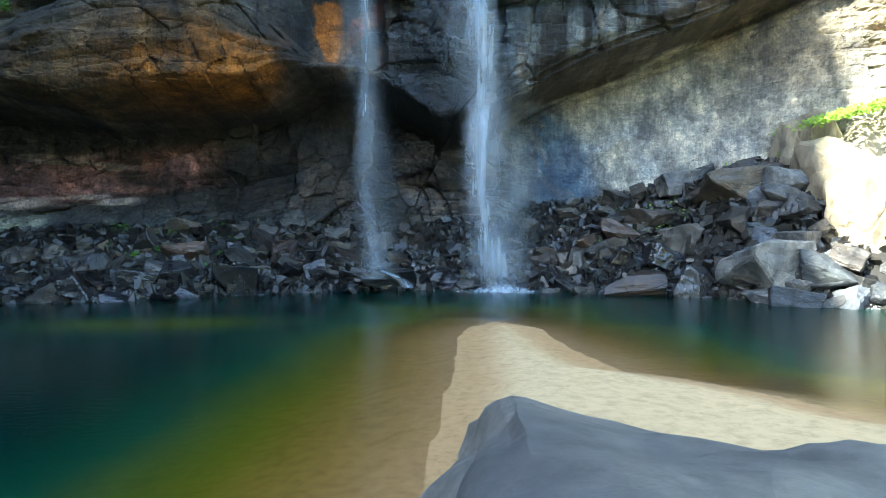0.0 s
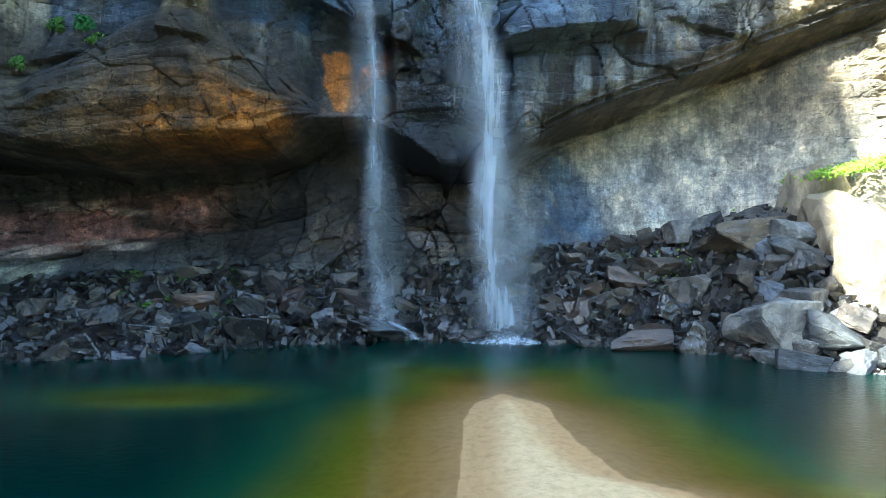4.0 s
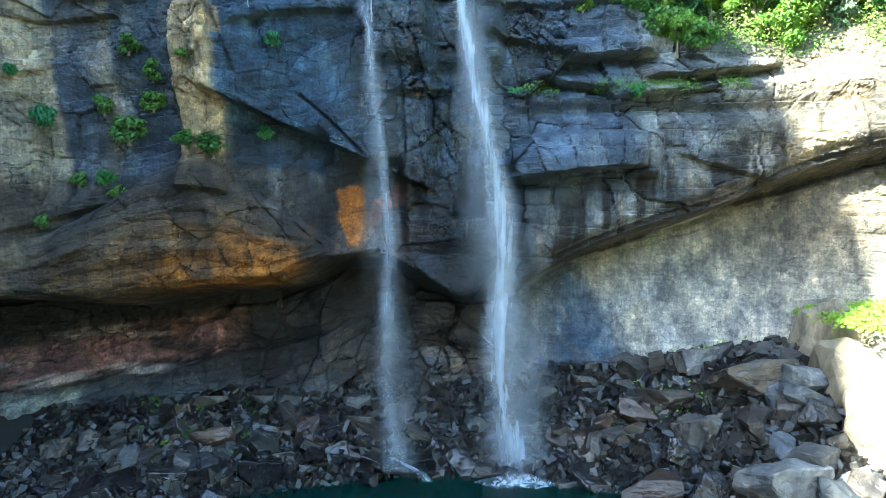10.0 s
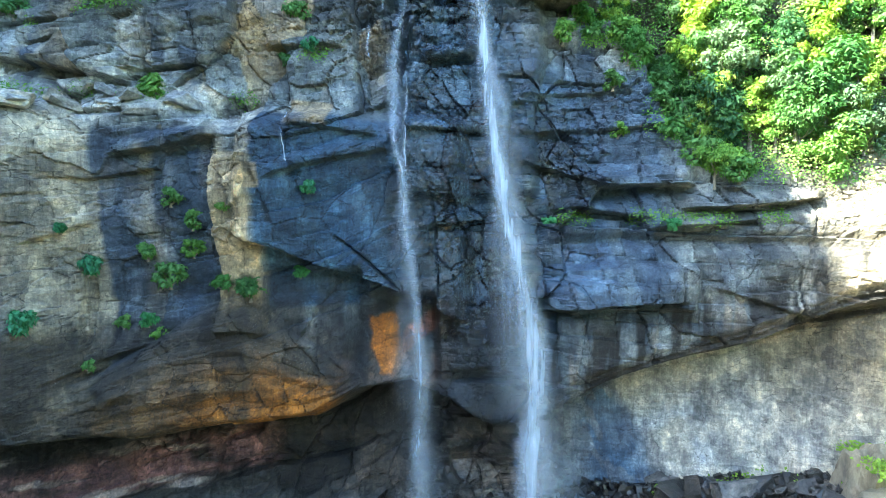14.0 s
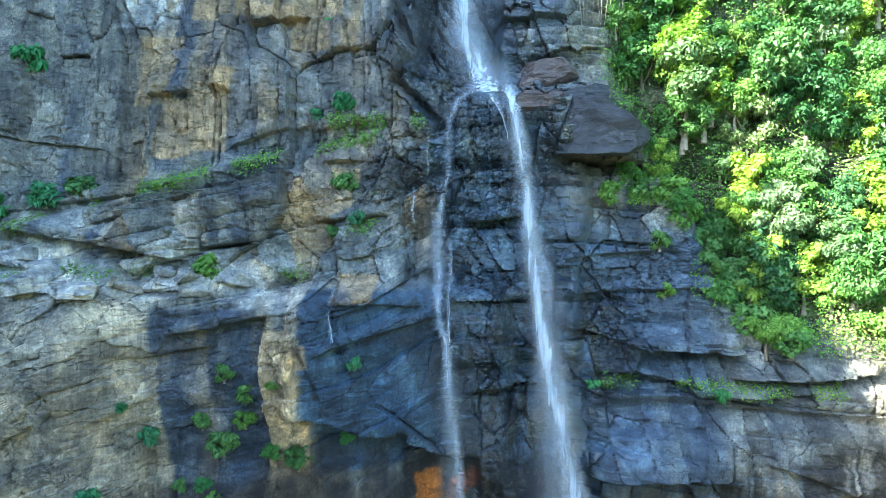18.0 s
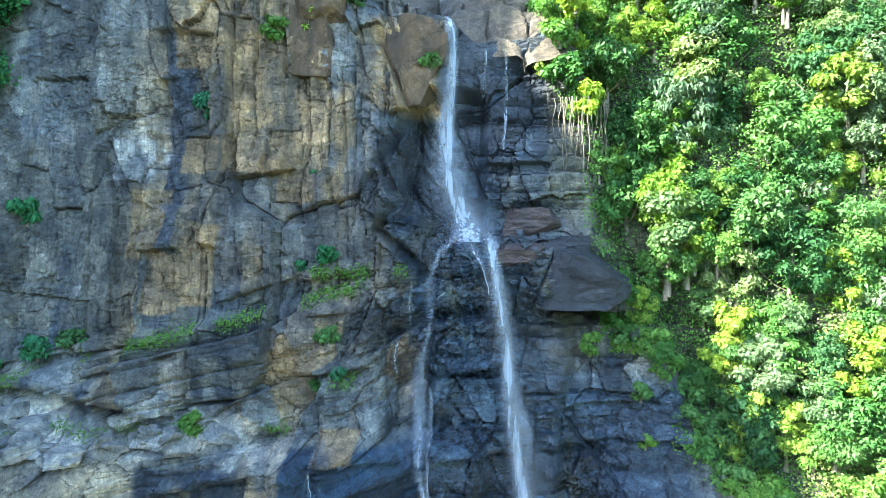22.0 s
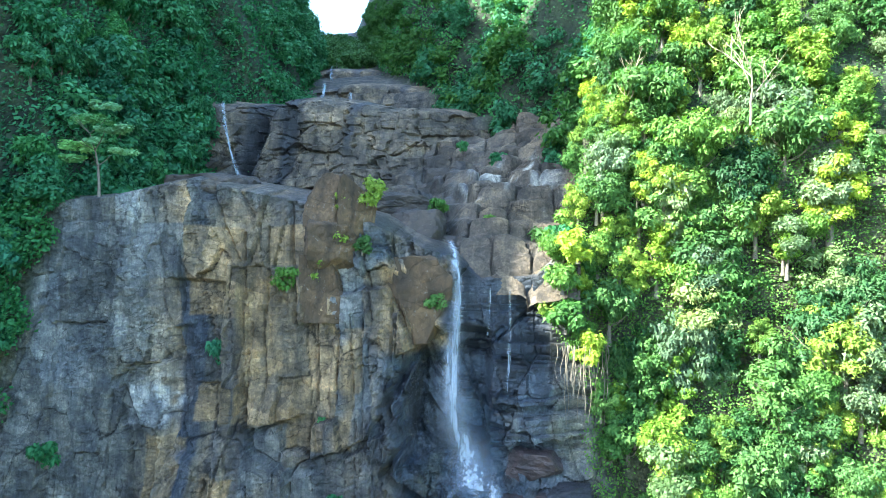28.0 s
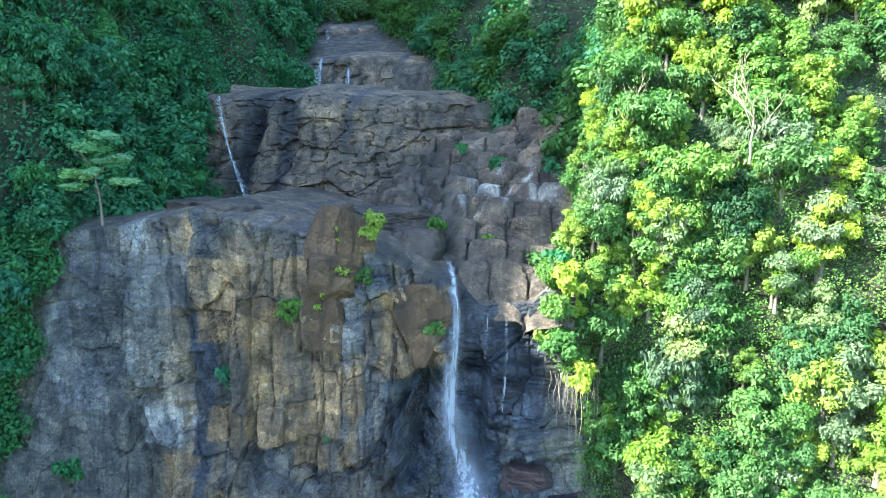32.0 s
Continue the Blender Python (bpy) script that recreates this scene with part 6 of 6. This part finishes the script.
for z, off, size in ((43.0, 1.0, 1.8), (45.0, 1.4, 2.2), (47.5, 1.6, 2.3), (50.0, 1.2, 2.0), (52.5, 1.6, 2.3), (55.0, 1.2, 2.0), (57.5, 1.0, 1.9), (44.0, 3.6, 2.2), (48.5, 4.0, 2.4), (53.5, 4.0, 2.4)):
    x = one(veg_line, z) + off
    plant(BUSHES[0], (x, one(cliff_back, x, z) - 0.9, z - 0.5 * size), size, "bushes at the edge of the sunny slope")


# ---- special trees, roots and grass ----
def spray_tree():
    """A slim forked tree with flat, layered sprays of pale leaves."""
    root = tagged(new("slim_tree"), "slim forked tree with flat sprays of pale green leaves", "tree")
    root.matrix_basis = pose(-46.8, 57.6, 97.0)
    part("trunk", trunk_mesh("trunk", 91, 7.0, 0.16, 9, 2.2), None, root)
    for i, (x, y, z, rad) in enumerate(((-2.6, 0, 5.2, 1.5), (1.9, -0.4, 6.9, 1.4), (-1.0, 0.3, 8.2, 1.7), (2.6, 0.3, 4.6, 1.1), (-3.2, -0.3, 3.9, 1.0), (1.0, 0.1, 9.6, 1.2), (0.2, -0.6, 5.6, 0.9))):
        me = crown_mesh("leaf_spray", 92 + i, 1700, rad * 1.5, 0.34, 0.5, 0.2, 9)
        me.materials.append(M_LEAF_F)
        part("leaf_spray", me, None, root, m=Matrix.LocRotScale((x, y, z), None, (1, 1, 0.6)))


spray_tree()


def curve_thing(name, strands, material, label, category, parent=None):
    cu = bpy.data.curves.new(name, "CURVE")
    cu.dimensions, cu.bevel_resolution = "3D", 1
    cu.bevel_depth = 1.0
    for pts, r0, r1 in strands:
        sp = cu.splines.new("POLY")
        sp.points.add(len(pts) - 1)
        for k, (p, q) in enumerate(zip(sp.points, pts)):
            p.co = (*q, 1)
            p.radius = r0 + (r1 - r0) * k / max(1, len(pts) - 1)
    ob = new(name, cu)
    dg = bpy.context.evaluated_depsgraph_get()
    me = bpy.data.meshes.new_from_object(ob.evaluated_get(dg))
    bpy.data.objects.remove(ob)
    me.materials.clear()
    me.materials.append(material)
    ob = new(name, me)
    return tagged(ob, label, category)


def bare_tree(at, tall, seed):
    rg = random.Random(seed)
    strands = []

    def grow(p, d, ln, r0, depth):
        pts = [Vector(p)]
        for k in range(5):
            d2 = (d + Vector((rg.uniform(-0.25, 0.25), rg.uniform(-0.25, 0.25), rg.uniform(-0.05, 0.25)))).normalized()
            pts.append(pts[-1] + d2 * ln / 5)
            d = d2
        strands.append(([tuple(q) for q in pts], r0, r0 * 0.45))
        if depth:
            for k in range(4 if depth > 1 else 3):
                q = pts[2 + k % 4]
                grow(q, (d + Vector((rg.uniform(-1, 1), rg.uniform(-1, 1), rg.uniform(-0.1, 0.6)))).normalized(), ln * 0.6, r0 * 0.5, depth - 1)
    grow(at, Vector((0.1, -0.1, 1)), tall, 0.14, 3)
    return curve_thing("bare_tree", strands, M_DRY, "leafless pale grey tree among the green crowns", "tree")


bare_tree((21.5, 67.5, 104.5), 6.0, 4)
bare_tree((9.5, 73.5, 106.0), 4.5, 9)
rg = random.Random(31)
strands = []
for i in range(26):
    x, ln = rg.uniform(2.5, 8.0), rg.uniform(3, 9)
    y = one(cliff_back, x, 78.0) - rg.uniform(0.8, 2.2)
    pts = [(x + 0.15 * math.sin(k + i), y + 0.1 * math.cos(k * 1.3 + i), 81.5 - ln * k / 7) for k in range(8)]
    strands.append((pts, 0.05, 0.025))
tagged(curve_thing("root_curtain", strands, M_BARK, "thin brown aerial roots hanging from the overhanging bush", "roots"), kind="stuff")
for x, y, z, size, k in ((3.4, 67.2, 85.5, 2.4, 0), (5.6, 66.6, 82.5, 2.2, 2), (3.0, 67.4, 89.5, 2.2, 0), (4.6, 67.0, 93.0, 2.4, 2)):
    plant(BUSHES[k], (x, y - 1.6, z - 1.5), size, "bushes overhanging the falls")

# grass on ledges
gp = []
for z0, slope, xa, xb, n in ((57.6, 0.28, -52, -14, 7000), (63.4, 0.02, -24, -12, 2500), (48.6, -0.05, -52, -22, 2500), (38.0, 0.03, 6, 30, 2500), (53.0, 0.1, -22, -14, 1500), (58.6, 0.0, 7, 13, 2600), (56.4, 0.0, 8, 15, 2600), (47.0, 0.0, 9, 15, 900)):
    x = R.uniform(xa, xb, n)
    z = z0 + slope * (x + 32) * (slope > 0.2) + R.normal(0, 0.35, n) + 0.8 * fbm(x * 0.4, x * 0, 701, 3)
    ok = fbm(x * 0.35, z * 0 + z0, 703, 3) > 0.02
    gp.append(np.stack([x, cliff_back(x, z) - 0.1, z], 1)[ok])
leaf_cloud("ledge_grass", np.concatenate(gp), 0.2, 8, M_LEAF, "grass and moss tufts along the rock ledges", 0.5)
n = 5000
gx2, gy2 = R.uniform(33.5, 48, n), R.uniform(51, 64, n)
top = 15.2 + 0.25 * (gx2 - 33)
leaf_cloud("outcrop_grass", np.stack([gx2, gy2, top + R.uniform(0, 0.4, n)], 1), 0.35, 9, M_LEAF_Y, "bright green grass on top of the sunlit outcrop", 0.3)
gx2, gy2 = R.uniform(-33, -20, 700), R.uniform(56, 63, 700)
ok = fbm(gx2 * 0.5, gy2 * 0.5, 705, 2) > 0.08
leaf_cloud("scree_plants", np.stack([gx2, gy2, ground_z(gx2, gy2) + 0.5], 1)[ok], 0.35, 10, M_LEAF, "small bright green plants among the boulders", 0.5)
gx2, gy2 = R.uniform(14, 33, 1400), R.uniform(60, 67, 1400)
ok = fbm(gx2 * 0.4, gy2 * 0.4, 706, 2) > 0.05
leaf_cloud("scree_moss", np.stack([gx2, gy2, ground_z(gx2, gy2) + 0.7], 1)[ok], 0.3, 11, M_LEAF_Y, "mossy grass on top of the scree", 0.5)

for x, y, size in ((-26.3, 57.2, 0.9), (-25.2, 57.6, 0.8), (-21.0, 58.4, 0.7), (-28.0, 56.0, 0.6), (-31.5, 57.5, 0.6)):
    plant(BUSHES[0], (x, y, one(ground_z, x, y) + 0.5), size, "plants on the scree", 0.6)

# loose rocks on the pale ledge
for i in range(28):
    x = rng.uniform(-52, -27)
    z = one(ledge_line, x) + rng.uniform(0.2, 1.2)
    k = rng.choice((0.6, 0.8, 1.0, 1.3))
    ob = new("ledge_boulder", rng.choice(STONE_SETS["ledge"]))
    ob.matrix_basis = Matrix.LocRotScale((x, one(cliff_back, x, z - 0.6) + 0.3, z), Euler((rng.uniform(-0.3, 0.3), rng.uniform(-0.3, 0.3), rng.uniform(0, 6))), (k * 1.4, k, k * 0.7))
    tagged(ob, "pale angular boulder lying on the cliff ledge", "boulder", "boulders on the ledge")
